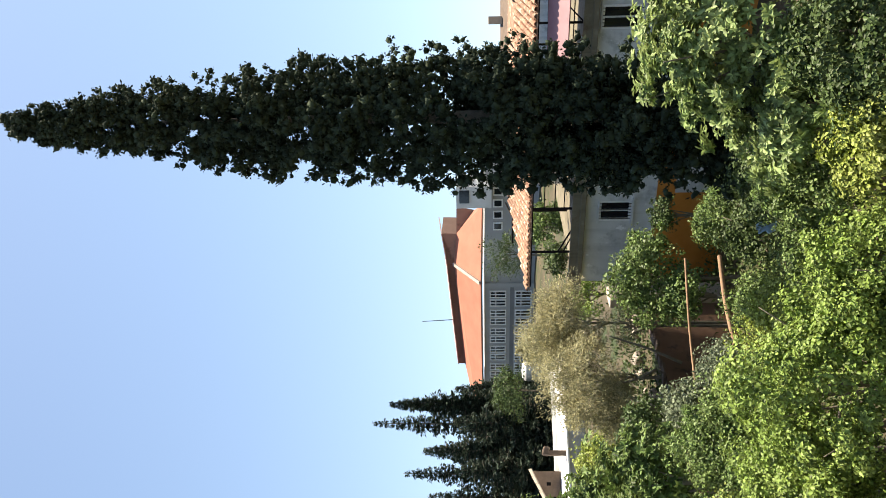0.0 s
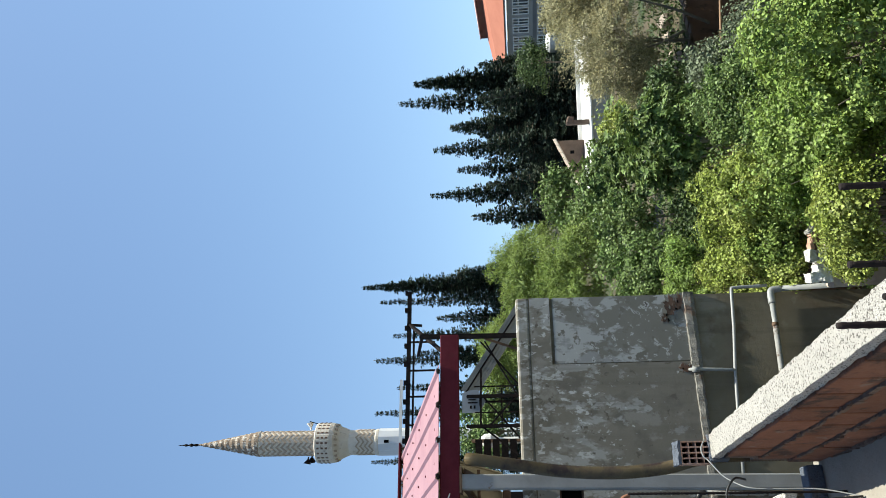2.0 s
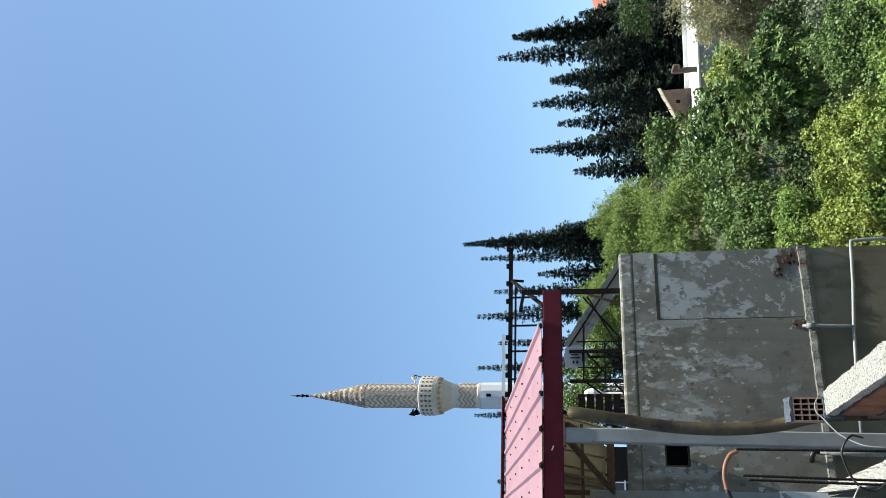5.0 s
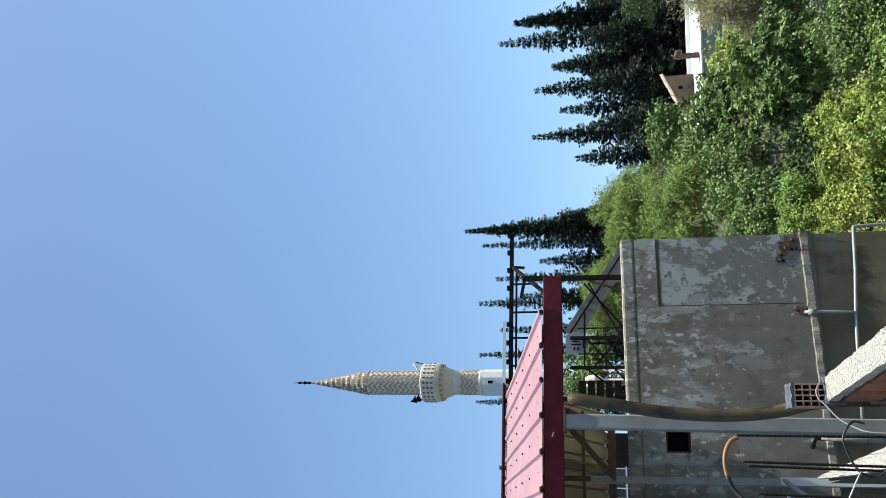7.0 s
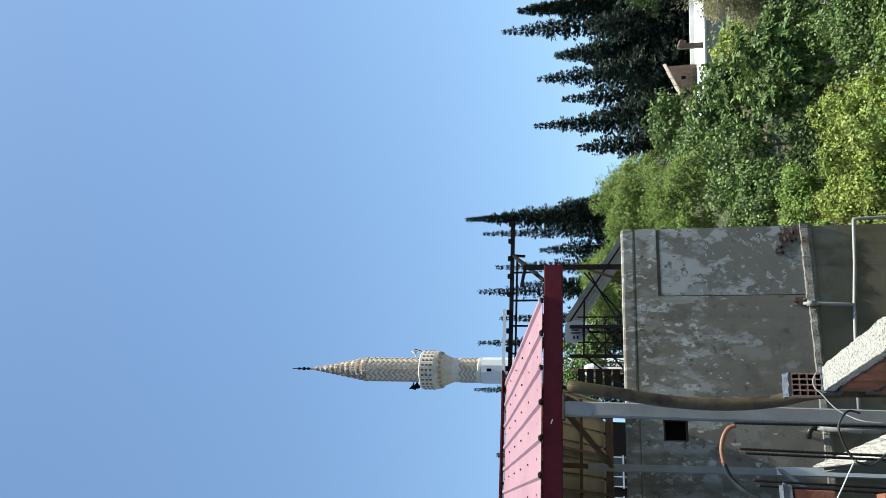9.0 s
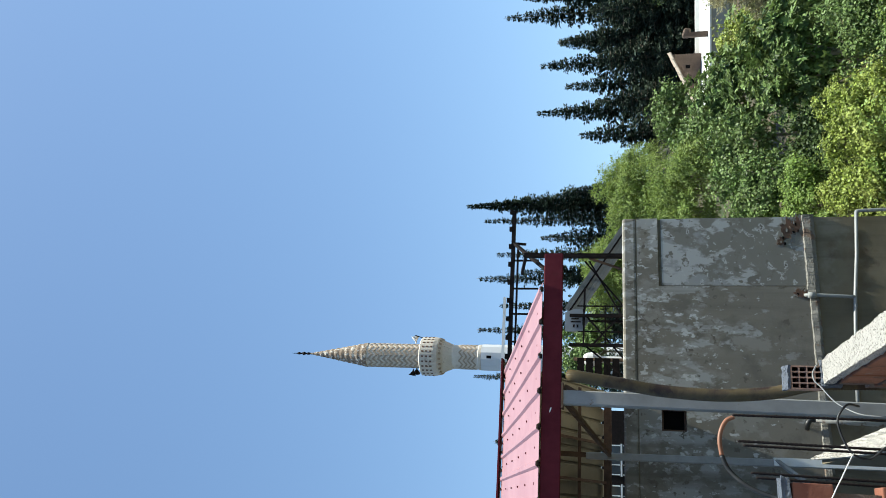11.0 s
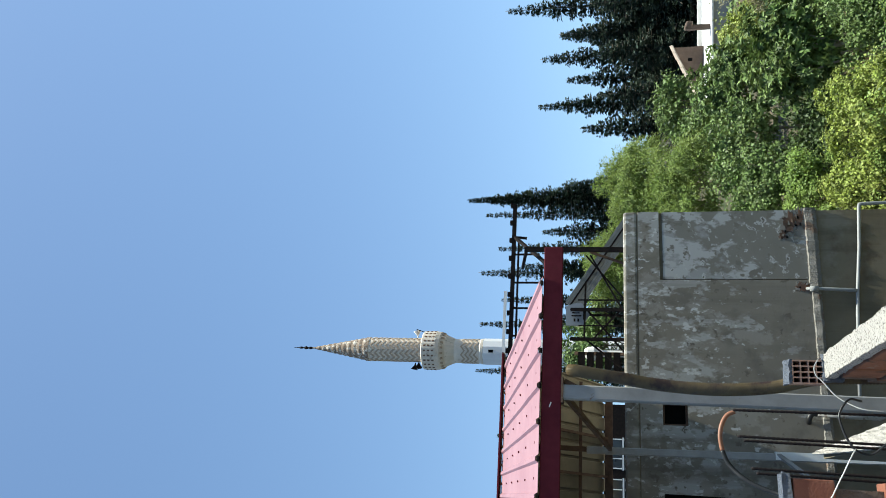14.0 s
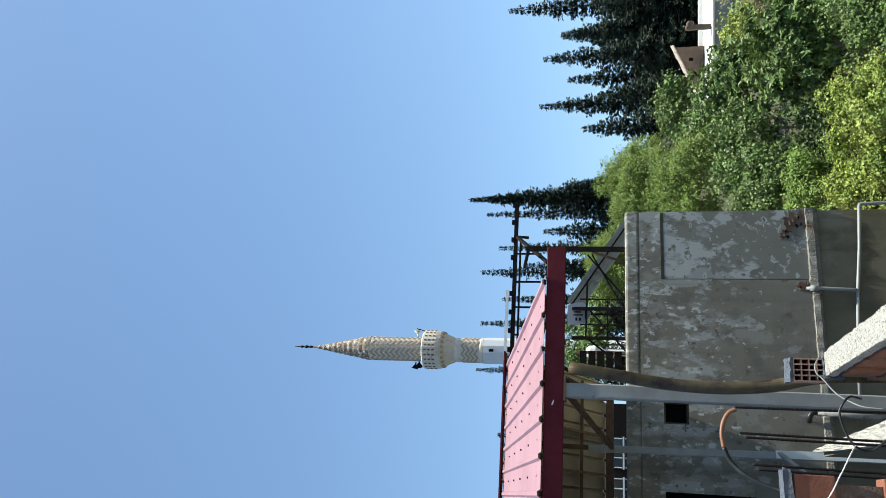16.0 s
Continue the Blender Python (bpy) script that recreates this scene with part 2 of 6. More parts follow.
M_CREAMP = material("chipped_plaster", ((0.36, 0.345, 0.31), (0.50, 0.48, 0.44)), scale=6, bump=0.6, bump_scale=40, patches=[((0.20, 0.18, 0.15), 9, 0.57, 0.04)])
M_EARTH = material("brown_retaining_wall", ((0.12, 0.066, 0.044), (0.18, 0.105, 0.07)), scale=1.2, bump=0.5, bump_scale=9, patches=[((0.06, 0.04, 0.03), 1.5, 0.55, 0.1)])
M_RUBBLE = material("pale_rubble", ((0.34, 0.28, 0.23), (0.48, 0.40, 0.34)), scale=3, bump=0.8, bump_scale=8)
M_WOOD = material("old_timber", ((0.20, 0.12, 0.07), (0.30, 0.19, 0.115)), scale=6, bump=0.4, bump_scale=30)
M_SHED = material("brown_board", ((0.10, 0.07, 0.05), (0.155, 0.108, 0.08)), scale=2, bump=0.3, bump_scale=15)
M_PALESHED = material("weathered_roof_board", ((0.34, 0.28, 0.22), (0.45, 0.38, 0.30)), scale=3, bump=0.3, bump_scale=15)
M_BARK = material("grey_bark", ((0.12, 0.10, 0.075), (0.20, 0.17, 0.13)), scale=5, bump=0.7, bump_scale=25)
M_PALEBARK = material("pale_bark", ((0.26, 0.24, 0.20), (0.36, 0.33, 0.28)), scale=5, bump=0.5, bump_scale=25)
M_BLUE = material("blue_cloth", ((0.26, 0.40, 0.52), (0.38, 0.52, 0.62)), scale=6, bump=0.2)
M_GSHEET = material("grey_roof_sheet", ((0.13, 0.135, 0.125), (0.20, 0.205, 0.19)), rough=0.5, scale=2, bump=0.05)
M_SIGN = material("pale_sign", ((0.24, 0.26, 0.28), (0.30, 0.32, 0.34)), rough=0.4, scale=3, bump=0)

L_CYP = leaf_mat("cypress_foliage", (0.024, 0.036, 0.024), (0.055, 0.07, 0.04), thin=0.1, rough=0.75, island=0.4, spec=0.08)
L_CON = leaf_mat("conifer_needles", (0.028, 0.044, 0.034), (0.058, 0.078, 0.052), thin=0.1, rough=0.6, island=0.5, spec=0.12)
L_FIG = leaf_mat("fig_leaves", (0.165, 0.235, 0.072), (0.27, 0.335, 0.14), thin=0.22, island=0.55)
L_BRIGHT = leaf_mat("bright_green_leaves", (0.145, 0.22, 0.042), (0.23, 0.305, 0.082), thin=0.22, island=0.6)
L_YELLOW = leaf_mat("yellow_green_leaves", (0.22, 0.275, 0.052), (0.33, 0.365, 0.11), thin=0.22, island=0.6)
L_MID = leaf_mat("mid_green_leaves", (0.085, 0.14, 0.036), (0.155, 0.21, 0.068), thin=0.18, island=0.65)
L_DEEP = leaf_mat("deep_green_leaves", (0.045, 0.075, 0.022), (0.085, 0.12, 0.04), thin=0.15, island=0.5)
L_OLIVE = leaf_mat("olive_leaves", (0.255, 0.24, 0.12), (0.375, 0.35, 0.20), thin=0.25, island=0.5)
L_WILLOW = leaf_mat("feathery_leaves", (0.135, 0.195, 0.04), (0.205, 0.265, 0.07), thin=0.28, island=0.45)
L_GREY = leaf_mat("grey_green_leaves", (0.11, 0.14, 0.082), (0.18, 0.21, 0.13), thin=0.2, island=0.5)

# ---- mesh helpers ----


def box(bm, size, at=(0, 0, 0), turn=(0, 0, 0), bevel=0.0):
    m = pose(*at, *turn) @ Matrix.Diagonal((*size, 1))
    vs = bmesh.ops.create_cube(bm, size=1, matrix=m)["verts"]
    if bevel:
        es = {e for v in vs for e in v.link_edges}
        bmesh.ops.bevel(bm, geom=list(es), offset=bevel, segments=2, affect="EDGES", profile=0.5)
    return bm


def span(bm, lo, hi, bevel=0.0):
    """A box from corner to corner."""
    return box(bm, [hi[i] - lo[i] for i in range(3)], [(hi[i] + lo[i]) / 2 for i in range(3)], bevel=bevel)


def bar(bm, p, q, w, d=None, roll=0.0, bevel=0.0):
    """A straight bar of rectangular section from p to q."""
    p, q = Vector(p), Vector(q)
    m = Matrix.Translation((p + q) / 2) @ (q - p).to_track_quat("Z", "Y").to_matrix().to_4x4() @ pose(0, 0, 0, 0, 0, roll) @ Matrix.Diagonal((w, d or w, (q - p).length, 1))
    vs = bmesh.ops.create_cube(bm, size=1, matrix=m)["verts"]
    if bevel:
        bmesh.ops.bevel(bm, geom=list({e for v in vs for e in v.link_edges}), offset=bevel, segments=1, affect="EDGES")
    return bm


def tube(bm, pts, r, n=10, caps=True):
    """A round tube along points; r is one radius or one for each point."""
    pts = [Vector(p) for p in pts]
    rs = r if isinstance(r, (list, tuple)) else [r] * len(pts)
    rings, up = [], Vector((0.13, 0.31, 0.94))
    for i, p in enumerate(pts):
        d = (pts[min(i + 1, len(pts) - 1)] - pts[max(i - 1, 0)]).normalized()
        if abs(d.dot(up)) > 0.97:
            up = Vector((0.9, 0.2, 0.1))
        s = d.cross(up).normalized()
        u = s.cross(d).normalized()
        up = u
        rings.append([bm.verts.new(p + (s * math.cos(a) + u * math.sin(a)) * rs[i]) for a in (2 * math.pi * k / n for k in range(n))])
    for a, b in zip(rings, rings[1:]):
        for k in range(n):
            f = bm.faces.new((a[k], a[(k + 1) % n], b[(k + 1) % n], b[k]))
            f.smooth = True
    if caps:
        bm.faces.new(rings[0][::-1])
        bm.faces.new(rings[-1])
    return bm


def curve_points(ctrl, n=8):
    """A smooth line through the given points."""
    c = [Vector(p) for p in ctrl]
    c = [c[0] * 2 - c[1]] + c + [c[-1] * 2 - c[-2]]
    out = []
    for i in range(1, len(c) - 2):
        for k in range(n):
            t = k / n
            out.append(0.5 * ((2 * c[i]) + (c[i + 1] - c[i - 1]) * t + (2 * c[i - 1] - 5 * c[i] + 4 * c[i + 1] - c[i + 2]) * t * t
                              + (3 * c[i] - c[i - 1] - 3 * c[i + 1] + c[i + 2]) * t ** 3))
    return out + [c[-2]]


def lathe(bm, rows, n=24, caps=False):
    """Rows of (radius, z) turned round the z axis."""
    rings = [[bm.verts.new((r * math.cos(2 * math.pi * k / n), r * math.sin(2 * math.pi * k / n), z)) for k in range(n)] for r, z in rows]
    for a, b in zip(rings, rings[1:]):
        for k in range(n):
            bm.faces.new((a[k], a[(k + 1) % n], b[(k + 1) % n], b[k]))
    if caps:
        bm.faces.new(rings[0][::-1]), bm.faces.new(rings[-1])
    return bm


def roughen(bm, amount, scale, seed=0.0):
    for v in bm.verts:
        v.co += Vector(noise.noise_vector(v.co * scale + Vector((seed, 0, 0)))) * amount
    return bm


def thing(name, m, label, category, group="", kind=""):
    ob = new(name)
    ob.empty_display_size = 0.1
    ob.matrix_world = m
    return tagged(ob, label, category, group, kind)


def to_mesh(name, bm, mat):
    me = bpy.data.meshes.new(name)
    bmesh.ops.recalc_face_normals(bm, faces=bm.faces)
    bm.to_mesh(me)
    bm.free()
    me.materials.append(mat)
    return me


def part(name, bm, mat, parent, label="", m=None):
    me = bm if isinstance(bm, bpy.types.Mesh) else to_mesh(name, bm, mat)
    ob = new(name, me)
    ob.parent = parent
    if m is not None:
        ob.matrix_basis = m
    return tagged(ob, label)


def solid(name, bm, mat, m, label, category, group="", kind=""):
    ob = new(name, to_mesh(name, bm, mat))
    ob.matrix_world = m
    return tagged(ob, label, category, group, kind)


B = bmesh.new
SITE = pose(0, 0, 0, 0, 0, 18)        # the near houses stand in this grid: x' across, y' away


def site(a, b, z):
    return SITE @ pose(a, b, z)


# ---- the ground ----
EDGE, EDGE_TURN = Vector((10.5, 26.0)), radians(25)   # the terrace's edge and its direction


def edge_q(x, y):
    d = Vector((x, y)) - EDGE
    return -d.x * math.sin(EDGE_TURN) + d.y * math.cos(EDGE_TURN)


def ground_z(x, y):
    q = edge_q(x, y)
    if q < 0:
        return 0.8 + 0.25 * noise.noise(Vector((x, y, 0)) * 0.25)
    r = math.hypot(x, y)
    if r > 120:           # beyond the houses the land falls away
        return 4.3 - (r - 120) * 0.036
    return 3.7 + min(q, 30) * 0.02 + 0.15 * noise.noise(Vector((x, y, 5)) * 0.2) * min(1, q)


def build_ground():
    ps = [-3000, -800, -250, -120, -70] + [-50 + 2.5 * i for i in range(41)] + [70, 120, 250, 800, 3000]
    qs = [-3000, -600, -200, -100, -60, -45] + [-36 + 2.0 * i for i in range(18)] + [-0.9, -0.05, 0.05, 0.9] + [2 + 2.5 * i for i in range(20)] + [60, 90, 150, 300, 900, 3000]
    bm = B()
    c, s = math.cos(EDGE_TURN), math.sin(EDGE_TURN)
    grid = []
    for q in qs:
        row = []
        for p in ps:
            x, y = EDGE.x + p * c - q * s, EDGE.y + p * s + q * c
            row.append(bm.verts.new((x, y, ground_z(x, y))))
        grid.append(row)
    for r0, r1 in zip(grid, grid[1:]):
        for k in range(len(ps) - 1):
            bm.faces.new((r0[k], r0[k + 1], r1[k + 1], r1[k])).smooth = True
    solid("ground", bm, M_SOIL, pose(0, 0, 0), "dark garden soil with patches of grass", "ground", kind="structure")


build_ground()


def crust(size, at, seed):
    """A ragged lump of mortar."""
    bm = B()
    bmesh.ops.create_cube(bm, size=1)
    bmesh.ops.subdivide_edges(bm, edges=bm.edges[:], cuts=7, use_grid_fill=True)
    for v in bm.verts:
        c = Vector((v.co.x * size[0], v.co.y * size[1], v.co.z * size[2]))
        v.co = c + Vector(at) + Vector(noise.noise_vector(c * 26 + Vector((seed, 0, 0)))) * 0.013
    return bm



# ---- the grey neighbour with the weathered wall ----


def grey_building():
    t = thing("grey_house", SITE, "flat-roofed grey house with weathered peeling plaster", "house")
    R = 4.56
    for lo, hi in (((1.53, 12.2, 7.2), (3.42, 12.45, 9.726)), ((1.19, 12.2, 7.2), (1.53, 12.45, 9.04)), ((1.19, 12.2, 9.40), (1.53, 12.45, 9.726)), ((0.22, 12.2, 7.2), (1.19, 12.45, 9.726)),
                   ((-6.0, 12.2, 7.2), (-0.75, 12.45, 9.726)), ((-0.75, 12.2, 7.2), (0.22, 12.45, 7.4)), ((-0.75, 12.2, 9.40), (0.22, 12.45, 9.726))):
        part("wall_panel", span(B(), lo, hi), M_WALL, t)     # round the window and the dark doorway
    bm = B()
    span(bm, (3.434, 12.206, 7.2), (R - 0.01, 12.45, 9.345))
    part("recessed_panel", bm, M_PANEL, t, "recessed panel with peeling pale limewash")
    part("panel_groove", span(B(), (3.421, 12.226, 7.2), (3.433, 12.45, 9.393)), M_OLIVE, t, "open joint beside the panel")
    # recess and darker colour added for the cornice's shadow line
    part("panel_groove", span(B(), (3.434, 12.232, 9.346), (R - 0.012, 12.45, 9.393)), M_OLIVE, t, "dark strip put in for the shadow under the cornice")
    bm = B()
    span(bm, (3.42, 12.201, 9.395), (R, 12.55, 9.722), bevel=0.003)
    part("cornice", bm, M_WALL, t)
    bm = B()
    span(bm, (-6.0, 12.197, 9.734), (R + 0.01, 12.45, 9.95), bevel=0.04)
    roughen(bm, 0.003, 3, 4)
    part("parapet", bm, M_WALL, t)
    part("crack", span(B(), (-6.0, 12.205, 9.72), (R, 12.44, 9.74)), M_OLIVE, t, "dark crack under the parapet")
    bm = B()      # ragged floor slab edge
    rows = []
    for k in range(521):
        a = -6 + (R + 6.01) * k / 520
        h = 0.085 if a > 3.3 else 0.065
        n = [0.012 * noise.noise(Vector((a * 11, m * 3.1, 1))) + 0.010 * noise.noise(Vector((a * 37, m * 5.3, 1))) for m in range(6)]
        rows.append([bm.verts.new(p) for p in ((a, 12.22, 7.14 - h), (a, 12.175 + n[0], 7.145 - h + n[1]), (a, 12.158 + n[2], 7.12 + n[3]), (a, 12.170 + n[4], 7.135 + h + n[5]), (a, 12.22, 7.15 + h + n[0]))])
    for r0, r1 in zip(rows, rows[1:]):
        for k in range(4):
            bm.faces.new((r0[k], r0[k + 1], r1[k + 1], r1[k]))
    part("slab_edge", bm, M_CONC, t, "crumbling concrete edge of the floor slab")
    bm = B()
    span(bm, (-6.0, 12.21, 0.2), (R - 0.02, 12.5, 7.2))
    part("lower_wall", bm, M_OLIVE, t, "damp olive-grey plaster")
    bm = B()
    span(bm, (R - 0.25, 12.5, 0.2), (R - 0.005, 20.5, 9.3))
    span(bm, (-6.0, 20.2, 0.2), (R - 0.25, 20.5, 9.3))
    span(bm, (-6.0, 12.5, 0.2), (-5.75, 20.2, 9.3))
    part("side_wall", bm, M_PLASTER, t)
    bm = B()
    span(bm, (-6.0, 12.45, 9.1), (R, 20.5, 9.394))
    part("roof_slab", bm, M_SLAB, t)
    # black pane painted for the unlit room behind the window
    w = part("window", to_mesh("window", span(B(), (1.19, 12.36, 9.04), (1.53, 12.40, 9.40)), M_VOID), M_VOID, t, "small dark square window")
    bm = B()
    for lo, hi in (((1.19, 12.30, 9.04), (1.222, 12.35, 9.40)), ((1.498, 12.30, 9.04), (1.53, 12.35, 9.40)), ((1.222, 12.30, 9.04), (1.498, 12.35, 9.07)), ((1.222, 12.30, 9.37), (1.498, 12.35, 9.40))):
        span(bm, lo, hi)
    part("frame", bm, M_RUST, w)
    # flat black sheet painted for the shade inside the doorway
    part("doorway", span(B(), (-0.75, 12.42, 7.4), (0.22, 12.47, 9.40)), M_VOID, t, "near-black sheet for the shade in the open doorway")
    rng = random.Random(8)
    def ragged(a, z, w, h, y, d, seed):
        """A thin scab or hole with a torn outline."""
        bm = B()
        ring = []
        for k in range(44):
            an = 2 * math.pi * k / 44
            q = 0.62 + 0.55 * noise.noise(Vector((math.cos(an) * 1.7, math.sin(an) * 1.7, seed))) + 0.30 * noise.noise(Vector((math.cos(an) * 6, math.sin(an) * 6, seed + 5)))
            ring.append(bm.verts.new((a + math.cos(an) * q * w, y, z + math.sin(an) * q * h)))
        e = bmesh.ops.extrude_face_region(bm, geom=[bm.faces.new(ring)])
        bmesh.ops.translate(bm, verts=[v for v in e["geom"] if isinstance(v, bmesh.types.BMVert)], vec=(0, -d, 0))
        return bm

    for a, z, w, h in ((4.14, 7.55, 0.09, 0.08), (4.33, 7.43, 0.22, 0.14), (4.40, 7.29, 0.18, 0.09), (3.30, 7.33, 0.10, 0.13)):
        y = 12.206 if a > 3.42 else 12.2
        part("broken_edge", ragged(a, z, w * 1.45, h * 1.4, y, 0.004, a + z), M_CONC, t, "torn plaster round the hole")
        part("broken_hole", ragged(a, z, w * 1.1, h * 1.1, y, 0.008, a), M_EARTH, t, "dark broken hole in the plaster")
        # two bits in each hole are black patches painted for unlit gaps
        for k in range(4):
            part("broken_brickwork", ragged(a + rng.uniform(-w, w) * 0.7, z + rng.uniform(-h, h) * 0.7, rng.uniform(0.02, 0.045), rng.uniform(0.012, 0.03), y - 0.008, rng.uniform(0.004, 0.02), a * 7 + k), (M_VOID, M_JOINT, M_CONC, M_VOID)[k], t, "bits of broken brick and black bits for unlit gaps")
    # waste pipes on the wall
    for name, pts, r in (("drain_pipe", [(R + 0.03, 12.12, 6.46), (4.50, 12.12, 6.47), (3.9, 12.12, 6.52), (3.24, 12.12, 6.60), (2.4, 12.12, 6.67), (1.6, 12.12, 6.72)], 0.026),
                         ("drain_pipe", [(4.44, 12.1, 5.87), (3.95, 12.1, 5.88), (3.0, 12.1, 5.92), (2.2, 12.1, 5.95)], 0.042)):
        p = solid(name, tube(B(), pts, r, 12), M_PVC, SITE, "weathered grey plastic waste pipe clipped along the wall", "pipe", "waste pipes")
        if r > 0.03:
            part("elbow", tube(B(), curve_points([(4.30, 12.1, 5.872), (4.46, 12.1, 5.87), (4.53, 12.1, 5.84), (4.55, 12.1, 5.70)], 5), 0.055, 12), M_PVC, p)
            part("downpipe", tube(B(), [(4.55, 12.1, 5.72), (4.62, 12.02, 3.2), (4.62, 12.0, 1.0)], 0.045, 12), M_PVC, p)
            part("stained_length", tube(B(), [(3.95, 12.1, 5.883), (3.0, 12.1, 5.923), (2.2, 12.1, 5.953)], 0.0435, 12), M_PVCD, p, "length stained with brown dirt")
            part("socket", tube(B(), [(3.92, 12.1, 5.885), (3.98, 12.1, 5.885)], 0.05, 12), M_RUST, p)
        else:
            part("branch", tube(B(), curve_points([(3.24, 12.12, 6.60), (3.25, 12.1, 6.9), (3.26, 12.1, 7.12), (3.26, 12.1, 7.24), (3.28, 12.18, 7.27)], 4), 0.026, 12), M_PVC, p)
            part("elbow", tube(B(), [(3.255, 12.1, 7.14), (3.262, 12.1, 7.25)], 0.042, 12), M_PVC, p)
            part("riser", tube(B(), curve_points([(4.46, 12.12, 6.47), (4.575, 12.12, 6.46), (4.60, 12.12, 6.40), (4.62, 12.12, 5.9)], 4), 0.026, 12), M_PVC, p)
    p = solid("short_drain_pipe", tube(B(), [(1.42, 12.1, 7.34), (1.40, 12.1, 6.9), (1.38, 12.1, 5.9)], 0.034, 12), M_PVCD, SITE, "short white plastic pipe with a black elbow", "pipe", "waste pipes")
    part("elbow", tube(B(), curve_points([(1.42, 12.1, 7.30), (1.42, 12.1, 7.36), (1.36, 12.12, 7.40), (1.30, 12.18, 7.40)], 4), 0.038, 12), M_BLACK, p)


grey_building()

# ---- the red sheet canopy ----
EAVE_B, EAVE_Z, RIDGE_B, RIDGE_Z, BACK_B, BACK_Z = 7.95, 10.76, 13.4, 11.95, 16.6, 10.34


def rib_sheet(a0, a1, b0, z0, b1, z1, pitch, h):
    """A trapezoid-ribbed steel sheet, ribs running from (b0, z0) to (b1, z1)."""
    prof, a = [], a0
    while a < a1:
        for da, dz in ((0, 0), (pitch * 0.70, 0), (pitch * 0.76, h), (pitch * 0.87, h), (pitch * 0.93, 0)):
            if a + da <= a1:
                prof.append((a + da, dz))
        a += pitch
    bm = B()
    n = 6
    rows = []
    for i in range(n + 1):
        k = i / n
        rows.append([bm.verts.new((x, b0 + (b1 - b0) * k, z0 + (z1 - z0) * k + dz + 0.006 * noise.noise(Vector((x, k * 4, 2))))) for x, dz in prof])
    for r0, r1 in zip(rows, rows[1:]):
        for k in range(len(prof) - 1):
            bm.faces.new((r0[k], r0[k + 1], r1[k + 1], r1[k]))
    ret = bmesh.ops.extrude_face_region(bm, geom=bm.faces[:])
    bmesh.ops.translate(bm, verts=[v for v in ret["geom"] if isinstance(v, bmesh.types.BMVert)], vec=(0, 0, 0.004))
    return bm


def canopy():
    t = thing("canopy", SITE, "red ribbed steel sheet canopy on grey steel posts", "canopy")
    A0, A1 = -4.5, 2.42
    part("front_sheet", rib_sheet(A0, A1, EAVE_B - 0.06, EAVE_Z + 0.03, RIDGE_B, RIDGE_Z, 0.355, 0.03), M_PINK, t, "faded pinkish-red ribbed roof sheet")
    part("back_sheet", rib_sheet(A0, A1, RIDGE_B + 0.01, RIDGE_Z - 0.02, BACK_B + 0.1, BACK_Z, 0.30, 0.045), M_CREAM, t, "cream-backed roof sheet")
    bm = B()
    span(bm, (A0, EAVE_B - 0.03, EAVE_Z - 0.175), (2.58, EAVE_B + 0.05, EAVE_Z + 0.02), bevel=0.008)
    part("fascia", bm, M_RED, t, "dark red box-section fascia beam")
    part("rust_fleck", box(B(), (0.05, 0.004, 0.012), (0.93, EAVE_B - 0.033, EAVE_Z - 0.07), (0, 20, 0)), M_WHITE, t, "white scuff")
    for k in range(20):
        a = A0 + 0.355 * k + 0.264
        if a < A1:
            part("foam_filler", box(B(), (0.05, 0.04, 0.03), (a + 0.025, EAVE_B - 0.045, EAVE_Z + 0.036), bevel=0.008), M_DARK, t)
    for i in range(6):
        for k in range(19):
            a = A0 + 0.355 * k + 0.11
            q = (i + 0.35) / 6
            if a < A1 - 0.05:
                part("screw", box(B(), (0.022, 0.022, 0.014), (a, EAVE_B + (RIDGE_B - EAVE_B) * q, EAVE_Z + 0.04 + (RIDGE_Z - EAVE_Z) * q)), M_RED, t)
    part("ridge_cap", span(B(), (A0, RIDGE_B - 0.14, RIDGE_Z + 0.035), (A1, RIDGE_B + 0.14, RIDGE_Z + 0.06)), M_RED, t)
    # back purlins and rafters under the sheet
    part("back_beam", span(B(), (A0, BACK_B - 0.03, BACK_Z - 0.16), (2.15, BACK_B + 0.07, BACK_Z - 0.01)), M_RUST, t, "rusty back beam")
    for k in (0.30, 0.62, 0.88):
        b, z = BACK_B + (RIDGE_B - BACK_B) * k, BACK_Z + (RIDGE_Z - BACK_Z) * k
        part("purlin", span(B(), (A0, b - 0.025, z - 0.075), (2.3, b + 0.025, z - 0.015)), M_RUST, t)
    for a in (2.05, 1.3, 0.55, -0.2, -0.95):
        part("rafter", bar(B(), (a, BACK_B, BACK_Z - 0.05), (a, RIDGE_B, RIDGE_Z - 0.07), 0.05), M_RUST, t)
        part("front_rafter", bar(B(), (a, EAVE_B + 0.06, EAVE_Z - 0.03), (a, RIDGE_B, RIDGE_Z - 0.07), 0.05), M_RUST, t)
    p1 = part("post", bar(B(), (0.96, EAVE_B, 0.5), (1.06, EAVE_B, EAVE_Z - 0.18), 0.14, 0.14, bevel=0.012), M_STEEL, t, "grey square steel post")
    p2 = part("post", bar(B(), (0.86, 11.9, 0.5), (0.76, 11.9, 10.5), 0.10, 0.10, bevel=0.01), M_STEEL, t, "grey square steel post")
    # white casing added to put the sun on the lower post into colour
    part("sleeve", bar(B(), (0.86, 11.88, 0.6), (0.80, 11.88, 7.93), 0.108, 0.108), M_WHITE, p2, "lower length coloured white in place of sunlight")
